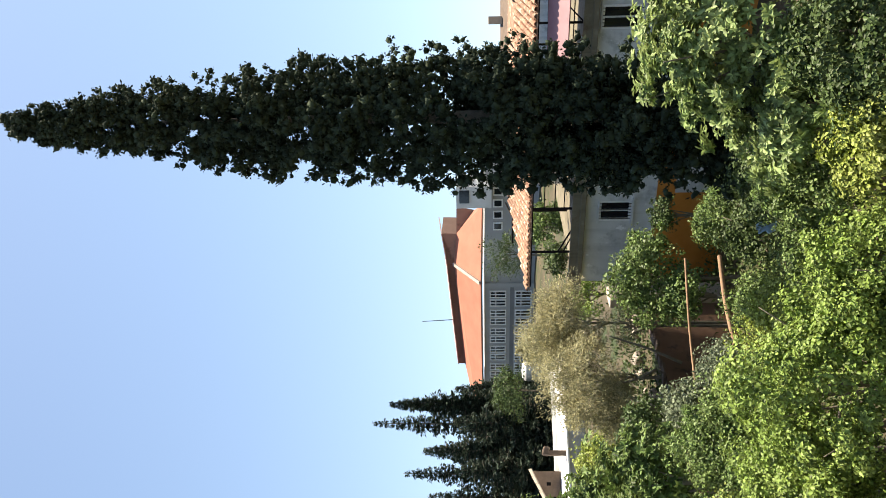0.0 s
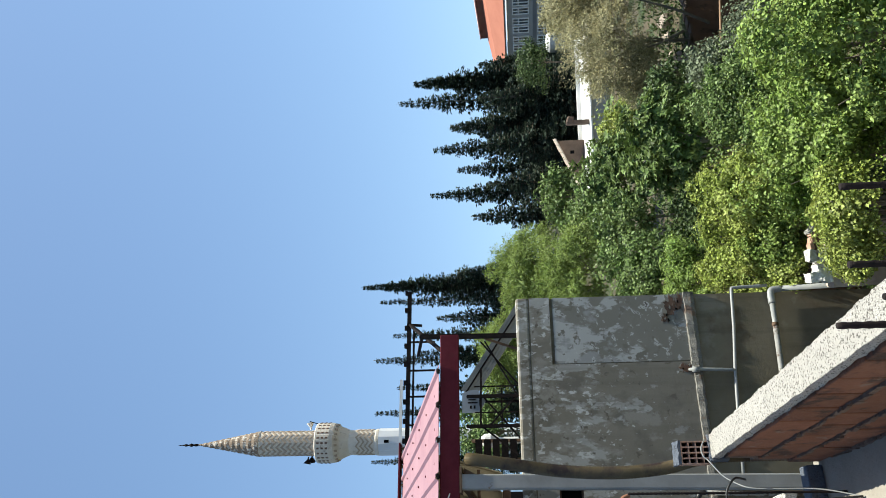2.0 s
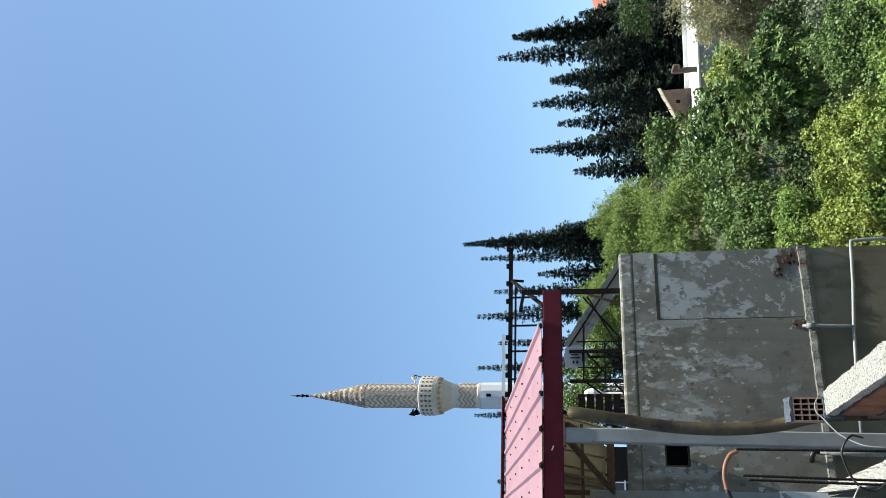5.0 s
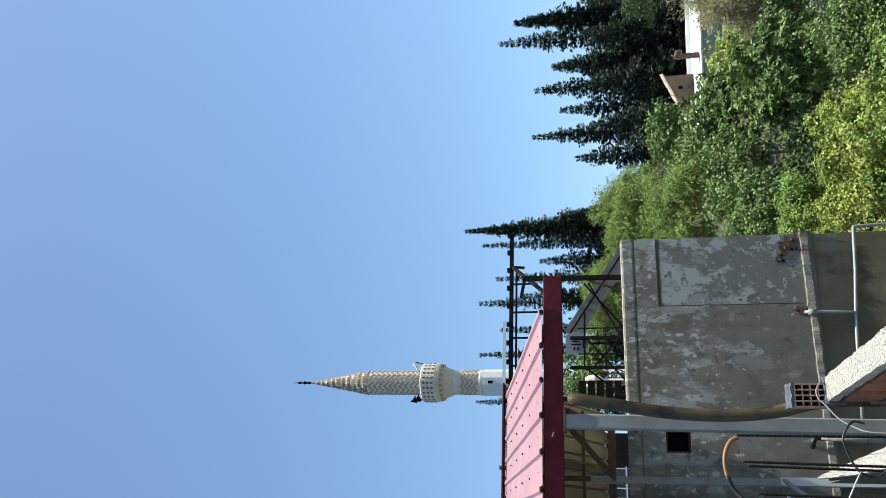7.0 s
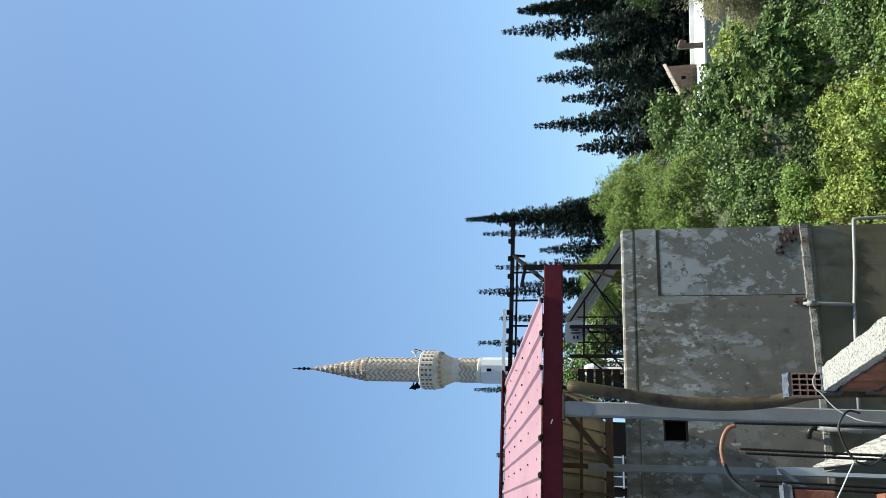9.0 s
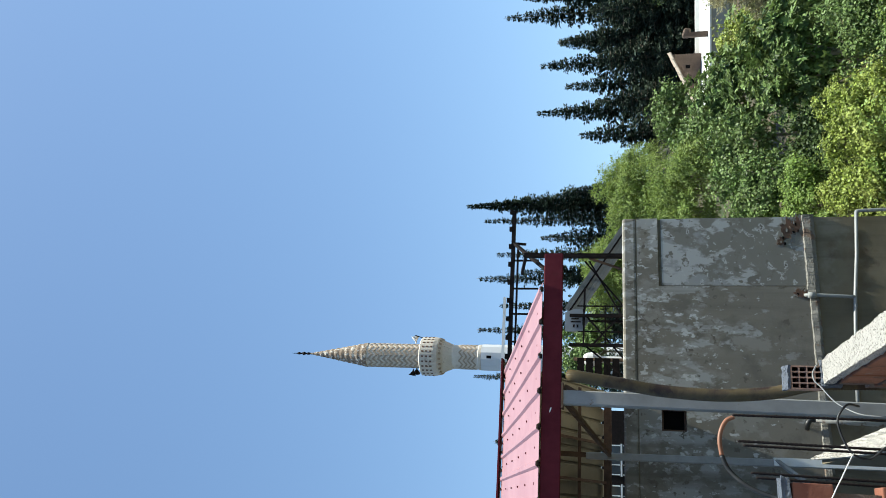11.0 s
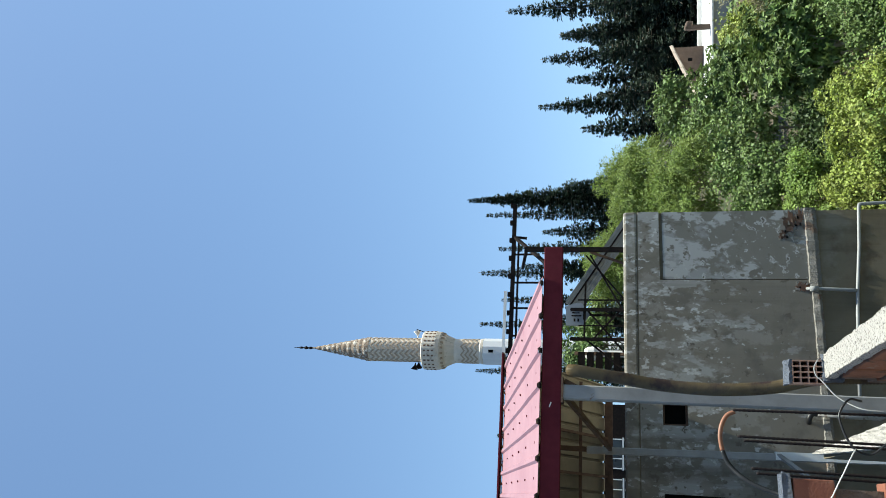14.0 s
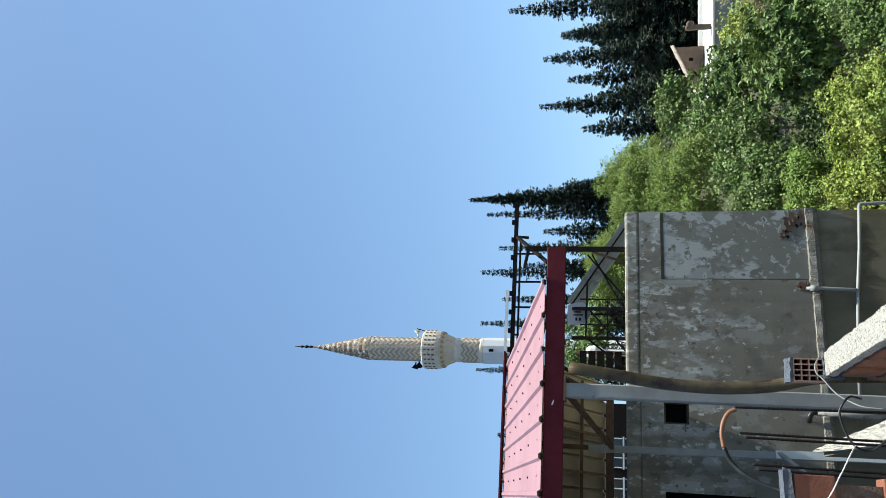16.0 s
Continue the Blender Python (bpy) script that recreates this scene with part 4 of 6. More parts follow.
# ---- the far school-like building with the red hipped roof ----


def far_building():
    # origin at the near corner; x' along the long front, y' inward
    d = Vector((29.16 - 36.48, 83.03 - 71.2, 0))
    turn = math.degrees(math.atan2(d.y, d.x))
    t = thing("public_building", pose(36.48, 71.2, 4.0, 0, 0, turn), "long grey building with white-framed windows and a red hipped roof", "building")
    H, LX, LY = 5.35, 22.0, -26.0
    part("wall", span(B(), (0, LY, 0), (LX, 0, H)), M_FARWALL, t)
    # the side facing the viewer is y' > 0 after the turn, so windows stand on +y'
    part("floor_band", span(B(), (-0.03, 0.0, 2.35), (LX, 0.06, 2.75)), M_FARDARK, t)
    part("lower_band", span(B(), (-0.03, 0.0, -0.5), (LX, 0.05, 0.25)), M_FARDARK, t)
    part("corner_pilaster", span(B(), (-0.12, -0.3, 0), (0.35, 0.12, H)), M_FARWALL, t)

    def window(x, z, w, h, par):
        f = part("window", span(B(), (x, 0.02, z), (x + w, 0.09, z + h)), M_GLASS, par)
        bm = B()
        fr = 0.1
        span(bm, (x - fr, 0.0, z - fr), (x, 0.16, z + h + fr)), span(bm, (x + w, 0.0, z - fr), (x + w + fr, 0.16, z + h + fr))
        span(bm, (x, 0.0, z + h), (x + w, 0.158, z + h + fr)), span(bm, (x, 0.0, z - fr), (x + w, 0.158, z))
        span(bm, (x + w / 2 - 0.05, 0.09, z), (x + w / 2 + 0.05, 0.15, z + h)), span(bm, (x, 0.09, z + h * 0.62), (x + w, 0.148, z + h * 0.62 + 0.09))
        part("frame", bm, M_WHITE, f)

    for fl in (0.65, 3.25):
        for i in range(14):
            window(0.89 + 2.30 * (i // 2) + 1.02 * (i % 2), fl, 0.63, 1.5, t)
    wing = thing("building_wing", pose(36.48, 71.2, 4.0, 0, 0, turn), "plain grey wing of the long building", "building")
    part("wall", span(B(), (-16.5, -12, 0), (-0.13, -0.15, H)), M_FARWALL, wing)
    for i in range(8):
        x = -6.9 - 1.25 * i
        f = part("window", span(B(), (x, -0.15, 3.7), (x + 0.62, -0.08, 4.4)), M_GLASS, wing)
        bm = B()
        for lo, hi in (((x - 0.12, -0.15, 3.58), (x, -0.03, 4.52)), ((x + 0.62, -0.15, 3.58), (x + 0.74, -0.03, 4.52)), ((x, -0.15, 4.4), (x + 0.62, -0.032, 4.52)), ((x, -0.15, 3.58), (x + 0.62, -0.032, 3.7))):
            span(bm, lo, hi)
        part("frame", bm, M_WHITE, f)
    return turn


FAR_TURN = far_building()


def far_roof():
    t = thing("hipped_roof", pose(0, 0, 0), "red hipped roof with a raised middle section", "roof")

    def sheet(name, pts, th=0.18, mat=M_ROOF, lab=""):
        bm = B()
        vs = [bm.verts.new(p) for p in pts]
        f = bm.faces.new(vs)
        r = bmesh.ops.extrude_face_region(bm, geom=[f])
        bmesh.ops.translate(bm, verts=[v for v in r["geom"] if isinstance(v, bmesh.types.BMVert)], vec=(0, 0, -th))
        part(name, bm, mat, t, lab)

    C, Lf, Rt = Vector((36.25, 70.5, 9.8)), Vector((25.0, 89.0, 9.65)), Vector((43.3, 67.0, 9.6))
    ap = Vector((40.3, 73.9, 12.62))
    s0, s1 = Vector((33.2, 84.9, 11.6)), Vector((43.18, 72.3, 12.33))
    s0u, apu, s1u = Vector((33.2, 84.9, 12.4)), Vector((40.3, 73.9, 13.4)), Vector((43.2, 72.25, 13.96))
    back = Vector((4.2, 3.4, 0.0))
    sheet("slope", [Lf, C, ap, s0])
    sheet("slope", [C, Rt, Vector((45.3, 70.9, 10.42)), s1, ap])
    sheet("slope", [Lf, s0, Vector((37, 95, 10)), Vector((30, 96, 9.4))])
    # raised clerestory: a brown band under a pale shallow roof
    for a, b, c, e in ((s0, ap, apu, s0u), (ap, s1, s1u, apu)):
        sheet("clerestory", [a + Vector((0, 0, -0.25)), b + Vector((0, 0, -0.25)), c, e], 0.3, M_CLAD, "brown clerestory band")
    sheet("clerestory", [s0 + Vector((0, 0, -0.25)), s0u, s0u + back, s0 + back], 0.3, M_CLAD, "brown clerestory end")
    sheet("clerestory", [s1 + Vector((0, 0, -0.25)), s1 + back, s1u + back, s1u], 0.3, M_CLAD, "brown clerestory end")
    sheet("gable", [s1, Vector((45.6, 70.75, 12.32)), Vector((45.3, 70.9, 10.40)), Vector((43.3, 72.2, 11.3))], 0.2, M_CLAD, "brown gable")
    # paler roof colour carries the sunlit look of the grazing slope
    for a, b in ((s0u, apu), (apu, s1u)):
        sheet("upper_slope", [a + Vector((-0.12, -0.1, 0.04)), b + Vector((-0.12, -0.1, 0.04)), b + back + Vector((0, 0, 0.55)), a + back + Vector((0, 0, 0.55))], 0.10, M_PALEROOF, "upper roof coloured pale for sunlight at a low angle")
    part("hip_cap", bar(B(), C + Vector((0, 0, 0.05)), ap + Vector((0, 0, 0.05)), 0.35, 0.2), M_RUBBLE, t, "pale hip tiles")
    part("gutter", bar(B(), C + Vector((-0.1, -0.05, -0.1)), Lf + Vector((-0.1, -0.05, -0.1)), 0.12, 0.14), M_CLAD, t)
    part("gutter", bar(B(), C + Vector((-0.1, -0.1, -0.1)), Rt + Vector((-0.1, -0.1, -0.1)), 0.12, 0.14), M_CLAD, t)
    solid("antenna_mast", tube(B(), [(0, 0, -2), (-0.05, 0.02, 0.6), (-0.25, 0.05, 4.2)], [0.05, 0.05, 0.03], 6), M_DARK, pose(37.42, 81.85, 12.3), "thin dark antenna mast on the roof", "antenna")
    t2 = thing("roof_tower", pose(41.9, 62.2, 9.3, 0, 0, 25), "small pale rooftop block with a window", "dormer")
    part("wall", span(B(), (-1.2, -1.2, -0.6), (1.2, 1.2, 2.75)), M_LIME, t2)
    part("window", span(B(), (-1.26, -0.8, 1.5), (-1.19, 0.6, 2.45)), M_GLASS, t2)
    part("window", span(B(), (-0.8, -1.26, 1.5), (0.8, -1.19, 2.45)), M_GLASS, t2)


far_roof()

# ---- the grey and orange house with the tiled roof on iron posts ----
HOUSE = pose(14.48, 27.97, 0, 0, 0, -60.0)   # x' runs along the front, y' outwards is negative


def orange_house():
    t = thing("orange_house", HOUSE, "two-storey house, grey plaster above and orange below", "house")
    L, Z0, Z1, Z2 = 17.0, 0.3, 3.40, 5.98
    wins = [(2.72, 4.25, 0.84, 1.18), (4.12, 4.25, 0.70, 1.42), (9.98, 4.48, 0.8, 1.35)]
    xs = [0.0]
    bm = B()
    for x, z, w, h in wins:
        span(bm, (xs[-1], 0, Z1), (x, 0.25, Z2)), span(bm, (x, 0, Z1), (x + w, 0.25, z)), span(bm, (x, 0, z + h), (x + w, 0.25, Z2))
        xs.append(x + w)
    span(bm, (xs[-1], 0, Z1), (L, 0.25, Z2))
    span(bm, (0, 0.25, Z0), (0.25, 9, Z2)), span(bm, (L - 0.25, 0.25, Z0), (L, 9, Z2)), span(bm, (0.25, 8.75, Z0), (L - 0.25, 9, Z2))
    part("upper_wall", bm, M_HOUSE, t, "stained grey plaster")
    part("lower_wall", span(B(), (0, -0.03, Z0), (L, 0.22, Z1)), M_ORANGE, t, "orange painted plaster")
    part("string_course", span(B(), (0, -0.06, Z1 - 0.03), (L, -0.005, Z1 + 0.07)), M_HOUSE, t)
    part("lower_recess", span(B(), (3.9, -0.06, Z0), (6.0, -0.035, 2.7)), M_HOUSE, t, "grey panel")
    # dark material on slab and upstand puts the terrace's shade into colour
    part("roof_slab", span(B(), (-0.2, -0.35, Z2), (L, 9, Z2 + 0.2), bevel=0.02), M_OLIVE, t)
    part("upstand", span(B(), (-0.2, -0.3, Z2 + 0.2), (L, -0.15, Z2 + 0.5)), M_OLIVE, t, "roof upstand coloured dark for the terrace shade")
    for x, z, w, h in wins:
        g = part("window", span(B(), (x, 0.1, z), (x + w, 0.14, z + h)), M_GLASS, t)
        bm = B()
        f = 0.07
        for lo, hi in (((x, -0.02, z), (x + f, 0.1, z + h)), ((x + w - f, -0.02, z), (x + w, 0.1, z + h)), ((x + f, -0.02, z), (x + w - f, 0.098, z + f)), ((x + f, -0.02, z + h - f), (x + w - f, 0.098, z + h)),
                       ((x + w / 2 - 0.03, 0.02, z + f), (x + w / 2 + 0.03, 0.09, z + h - f))):
            span(bm, lo, hi)
        part("frame", bm, M_WHITE, g)
        part("sill", span(B(), (x - 0.12, -0.12, z - 0.08), (x + w + 0.12, -0.002, z)), M_HOUSE, g)
        part("hood", span(B(), (x - 0.1, -0.08, z + h), (x + w + 0.1, -0.002, z + h + 0.06)), M_HOUSE, g)
        for k in range(6):
            part("grille_rod", bar(B(), (x + 0.1 + (w - 0.2) * k / 5, -0.05, z), (x + 0.1 + (w - 0.2) * k / 5, -0.05, z + h), 0.018), M_DARK, g)
    # roof terrace shelter
    s = thing("roof_shelter", HOUSE, "clay-tiled shelter on thin black iron posts", "shelter")
    EZ, RZ = 8.0, 8.8
    for x in (1.3, 3.2, 4.6, 6.5, 8.5, 10.2, 11.5):
        part("post", bar(B(), (x, 0.1, 6.15), (x, 0.1, EZ), 0.07), M_DARK, s)
        part("post", bar(B(), (x, 3.6, 6.15), (x, 3.6, EZ + 0.5), 0.07), M_DARK, s)
        part("rafter", bar(B(), (x, 0.0, EZ - 0.04), (x, 4.4, RZ), 0.06), M_DARK, s)
    part("eave_beam", bar(B(), (-0.3, 0.1, EZ - 0.05), (11.8, 0.1, EZ - 0.05), 0.09), M_DARK, s)
    part("rear_beam", bar(B(), (-0.3, 3.6, EZ + 0.5), (11.8, 3.6, EZ + 0.5), 0.09), M_DARK, s)
    for z in (6.75, 7.1, 7.5):
        part("rail", bar(B(), (3.2, 0.1, z), (11.5, 0.1, z), 0.035), M_DARK, s)
    for x in (4.6, 6.5, 8.5, 10.2):
        part("stay", bar(B(), (x, 0.1, 6.4), (x + 1.2, 0.1, 7.6), 0.04), M_DARK, s)
    part("strut", bar(B(), (1.3, 0.1, 6.7), (2.2, 0.1, 6.3), 0.04), M_DARK, s)
    part("strut", bar(B(), (1.3, 0.1, 6.9), (2.6, 0.1, 6.25), 0.05), M_DARK, s)
    part("pink_panel", box(B(), (3.6, 1.0, 0.05), (10.6, -0.3, 7.3), (38, 0, 0)), M_PINK, s, "pink sheet panel")
    # rows of clay tiles
    bm = B()
    lathe_n = 5
    prof = [(0.11 * math.cos(math.pi * k / lathe_n), 0.09 * math.sin(math.pi * k / lathe_n)) for k in range(lathe_n + 1)]
    me = None
    count = 0
    for r in range(9):
        y, z = 0.0 + 0.5 * r, EZ + 0.03 + (RZ - EZ) * (0.5 * r) / 4.4
        for c in range(50):
            x = -0.35 + 0.245 * c
            if x - (-0.4) < 0.36 * r:        # the hip end runs back
                continue
            if me is None:
                bm = B()
                lo = [bm.verts.new((u, -0.05, v)) for u, v in prof]
                hi = [bm.verts.new((u * 0.82, 0.50, v * 0.82 + 0.02)) for u, v in prof]
                for k in range(lathe_n):
                    bm.faces.new((lo[k], lo[k + 1], hi[k + 1], hi[k]))
                e = bmesh.ops.extrude_face_region(bm, geom=bm.faces[:])
                bmesh.ops.translate(bm, verts=[v for v in e["geom"] if isinstance(v, bmesh.types.BMVert)], vec=(0, 0, -0.02))
                me = to_mesh("tile", bm, M_TILE)
            if count < 300:
                part("tile", me, M_TILE, s, m=pose(x, y, z, math.degrees(math.atan2(RZ - EZ, 4.4)), 0, random.uniform(-2, 2)))
                count += 1
    bm = B()
    vs = [bm.verts.new(p) for p in ((-0.45, -0.06, EZ - 0.01), (11.9, -0.06, EZ - 0.01), (11.9, 4.5, RZ - 0.01), (3.1, 4.5, RZ - 0.01))]
    f = bm.faces.new(vs)
    e = bmesh.ops.extrude_face_region(bm, geom=[f])
    bmesh.ops.translate(bm, verts=[v for v in e["geom"] if isinstance(v, bmesh.types.BMVert)], vec=(0, 0, -0.03))
    part("tile_bed", bm, M_TILE, s)
    k = thing("roof_hut", HOUSE @ pose(0.4, 2.2, 6.18), "pale roof hut with a dark opening under the shelter", "hut")
    part("wall", span(B(), (1.6, 2.6, 0), (3.6, 4.2, 1.7)), M_LIME, k)


orange_house()


def tiled_house():
    t = thing("tiled_house", pose(50, 50, 4.2, 0, 0, -45), "distant house with a dark tiled roof and chimneys", "house")
    part("wall", span(B(), (-9, 0, -1.5), (9, 8, 2.6)), M_HOUSE, t)
    bm = B()
    vs = [bm.verts.new(p) for p in ((-9.4, -0.5, 2.5), (9.4, -0.5, 2.5), (9.4, 4, 3.6), (-9.4, 4, 3.6), (9.4, 8.5, 2.5), (-9.4, 8.5, 2.5))]
    for f in ((0, 1, 2, 3), (3, 2, 4, 5), (0, 3, 5), (1, 4, 2)):
        bm.faces.new([vs[i] for i in f])
    part("roof", bm, M_SHED, t)
    for x in (-4.5, 1.0, 5.0):
        part("chimney", span(B(), (x, 3.4, 3.0), (x + 0.7, 4.2, 4.7), bevel=0.03), M_STONE2, t)
    for x in (-7, -3.5, 0, 3.5, 7):
        part("window", span(B(), (x - 0.5, -0.05, 1.2), (x + 0.5, 0.02, 2.4)), M_GLASS, t)


tiled_house()


PIER, PIER_TURN = Vector((1.08, 12.45, 5.31)), -5.0


def yard():
    c, s = math.cos(EDGE_TURN), math.sin(EDGE_TURN)
    m = pose(EDGE.x, EDGE.y, 0, 0, 0, 25)
    t = thing("retaining_wall", m, "dark brown retaining wall at the edge of the terrace", "wall", kind="structure")
    part("body", roughen(span(B(), (-26, -0.32, 0.3), (4.2, -0.06, 3.78)), 0.02, 1), M_EARTH, t)
    for k in range(18):
        part("coping_stone", roughen(box(B(), (0.38, 0.34, 0.09), (-2.9 + 0.4 * k, -0.17, 3.79 + 0.05 * math.sin(k * 2.1)), (4 * math.sin(k), 5 * math.cos(k * 1.7), 7 * math.sin(k * 2.3)), bevel=0.03), 0.05, 3, k), M_SHED, t)
    t = thing("garden_pillar", m, "pale plastered pillar at the corner of the terrace", "pillar")
    part("shaft", roughen(span(B(), (2.5, -0.55, 0.5), (3.5, -0.05, 5.1), bevel=0.04), 0.02, 2), M_RUBBLE, t)
    rng = random.Random(5)
    for k in range(16):
        bm = B()
        bmesh.ops.create_icosphere(bm, subdivisions=1, radius=rng.uniform(0.12, 0.3))
        roughen(bm, 0.09, 4, k)
        solid("rubble_stone", bm, M_RUBBLE, m @ pose(rng.uniform(-2.5, 3.2), rng.uniform(0.2, 2.0), 3.95), "pale rubble stone on the terrace", "stone", "rubble on the terrace")
    # long poles lying across the bushes
    for p, q, r in (((11.13, 20.13, 4.05), (5.88, 18.59, 4.78), 0.032), ((10.70, 19.22, 3.38), (7.67, 18.47, 3.67), 0.06)):
        solid("timber_pole", tube(B(), curve_points([p, (Vector(p) + Vector(q)) / 2 + Vector((0, 0, 0.05)), q], 6), r, 8), M_WOOD, pose(0, 0, 0), "long weathered timber pole resting on the bushes", "pole", "timber poles")
    # white garden wall, shed
    t = thing("low_store", pose(14.5, 44.4, 0, 0, 0, 177), "low whitewashed store with a flat sunlit white roof", "store")
    # grey wall and white roof colours carry the shaded face and sunlit top
    part("wall", span(B(), (-4, -5.2, 3.6), (9, 0, 4.95)), M_FARWALL, t)
    part("roof", span(B(), (-4.2, -5.4, 4.95), (9.2, 0.15, 5.06), bevel=0.02), M_WHITE, t, "flat white roof")
    part("kerb", span(B(), (-4.2, -5.4, 5.06), (9.2, -5.2, 5.32)), M_LIME, t)
    part("pier", span(B(), (5.0, -0.3, 5.06), (5.4, 0.1, 5.3)), M_WHITE, t)
    t = thing("garden_shed", pose(10.65, 49.0, 3.9, 0, 0, -13), "small brown board shed with a single-pitch roof", "shed")
    bm = B()
    for y in (0, 2.2):
        for x, z in ((-1.4, 0), (1.4, 0), (1.4, 2.85), (-1.4, 1.45)):
            bm.verts.new((x, y, z))
    bm.verts.ensure_lookup_table()
    for f in ((0, 1, 2, 3), (4, 5, 6, 7), (0, 1, 5, 4), (1, 2, 6, 5), (2, 3, 7, 6), (3, 0, 4, 7)):
        bm.faces.new([bm.verts[i] for i in f])
    part("wall", bm, M_SHED, t)
    for k in range(7):
        a, b = -1.58 + 0.45 * k, -1.15 + 0.45 * k
        bm = B()
        vs = [bm.verts.new((x, y, 2.15 + 0.5 * x + dz)) for dz in (0.02, 0.08 + 0.02 * (k % 2)) for x, y in ((a, -0.32), (b, -0.32), (b, 2.4), (a, 2.4))]
        for f in ((0, 1, 2, 3), (4, 5, 6, 7), (0, 1, 5, 4), (1, 2, 6, 5), (2, 3, 7, 6), (3, 0, 4, 7)):
            bm.faces.new([vs[i] for i in f])
        part("roof_sheet", bm, M_PALESHED, t, "pale weathered roof sheet")
    # thin black slabs on the wall stand for the shade in its openings
    for x0, x1, z0, z1 in ((0.55, 0.75, 1.80, 2.05), (-0.35, -0.1, 1.45, 1.75)):
        part("opening", span(B(), (x0, -0.07, z0), (x1, -0.035, z1)), M_VOID, t, "dark opening")
    for k in range(11):
        x = -1.4 + 0.255 * k
        part("board", span(B(), (x, -0.03, 0), (x + 0.235, -0.002, 2.12 + 0.5 * x)), M_SHED, t)
    t = thing("garden_post", pose(12.2, 45.2, 5.45), "stubby brown wooden post beside the white roof", "post")
    part("upright", bar(B(), (0, 0, -1.5), (0, 0, 0.7), 0.26), M_SHED, t)
    part("knot", roughen(box(B(), (0.5, 0.4, 0.42), (0.12, 0, 0.75), (0, 14, 0), bevel=0.1), 0.06, 3), M_SHED, t)
    t = thing("white_tank", pose(21.3, 56.0, 3.9), "white water tank seen among the trees", "tank")
    part("body", lathe(B(), [(0, 0), (0.75, 0), (0.75, 2.6), (0.6, 2.85), (0, 2.9)], 20), M_WHITE, t)
    for z in (0.9, 1.5, 2.1):
        part("ring", lathe(B(), [(0.76, z), (0.8, z), (0.8, z + 0.12), (0.76, z + 0.12)], 20), M_SIGN, t)
    # white pier among the bushes
    t = thing("broken_pier", pose(PIER.x, PIER.y, PIER.z, 0, 0, PIER_TURN), "broken white plastered brick pier among the bushes", "pier")
    def lump(size, at, seed):
        return roughen(crust(size, at, seed), 0.05, 7, seed)

    part("footing", lump((1.0, 0.26, 3.0), (0.0, 0.04, -1.72), 7), M_RUBBLE, t, "bare brownish render")
    part("core", lump((0.30, 0.16, 0.16), (0.22, 0, -0.02), 2), M_EARTH, t, "bare red brick core")
    for k in range(3):
        part("brick", roughen(box(B(), (0.10, 0.16, 0.07), (0.12 + 0.1 * k, -0.02, 0.06 - 0.02 * k), (4 * k, 14 * k - 10, 8), bevel=0.01), 0.012, 11, k), M_HBRICK, t, "broken red brick")
    part("plaster_mass", lump((0.26, 0.22, 0.18), (-0.02, -0.02, -0.12), 1), M_CREAMP, t, "chipped pale plaster")
    part("plaster_mass", lump((0.16, 0.2, 0.10), (-0.02, -0.04, 0.06), 9), M_CREAMP, t)
    part("plaster_mass", lump((0.26, 0.22, 0.24), (-0.30, -0.02, -0.10), 4), M_LIME, t, "sunlit white plaster")
    part("plaster_mass", lump((0.16, 0.2, 0.16), (-0.36, -0.02, 0.06), 5), M_LIME, t)
    part("plaster_flake", roughen(box(B(), (0.30, 0.2, 0.045), (0.44, 0, 0.0), (0, 44, 0), bevel=0.01), 0.02, 9), M_CREAMP, t, "tilted flake of pale plaster")
    part("plaster_flake", lump((0.22, 0.05, 0.05), (0.26, -0.09, -0.13), 3), M_CREAMP, t)
    bm = B()
    bmesh.ops.create_grid(bm, x_segments=10, y_segments=14, size=0.5)
    for v in bm.verts:
        v.co = Vector((v.co.x * 0.24 + 0.04 * math.sin(v.co.y * 9), 0.05 * math.sin(v.co.x * 14), v.co.y * 0.4))
    roughen(bm, 0.05, 5)
    e = bmesh.ops.extrude_face_region(bm, geom=bm.faces[:])
    bmesh.ops.translate(bm, verts=[v for v in e["geom"] if isinstance(v, bmesh.types.BMVert)], vec=(0, 0.008, 0))
    solid("blue_cloth", bm, M_BLUE, pose(9.05, 14.98, 3.75), "light blue cloth hanging among dark leaves", "cloth")


yard()

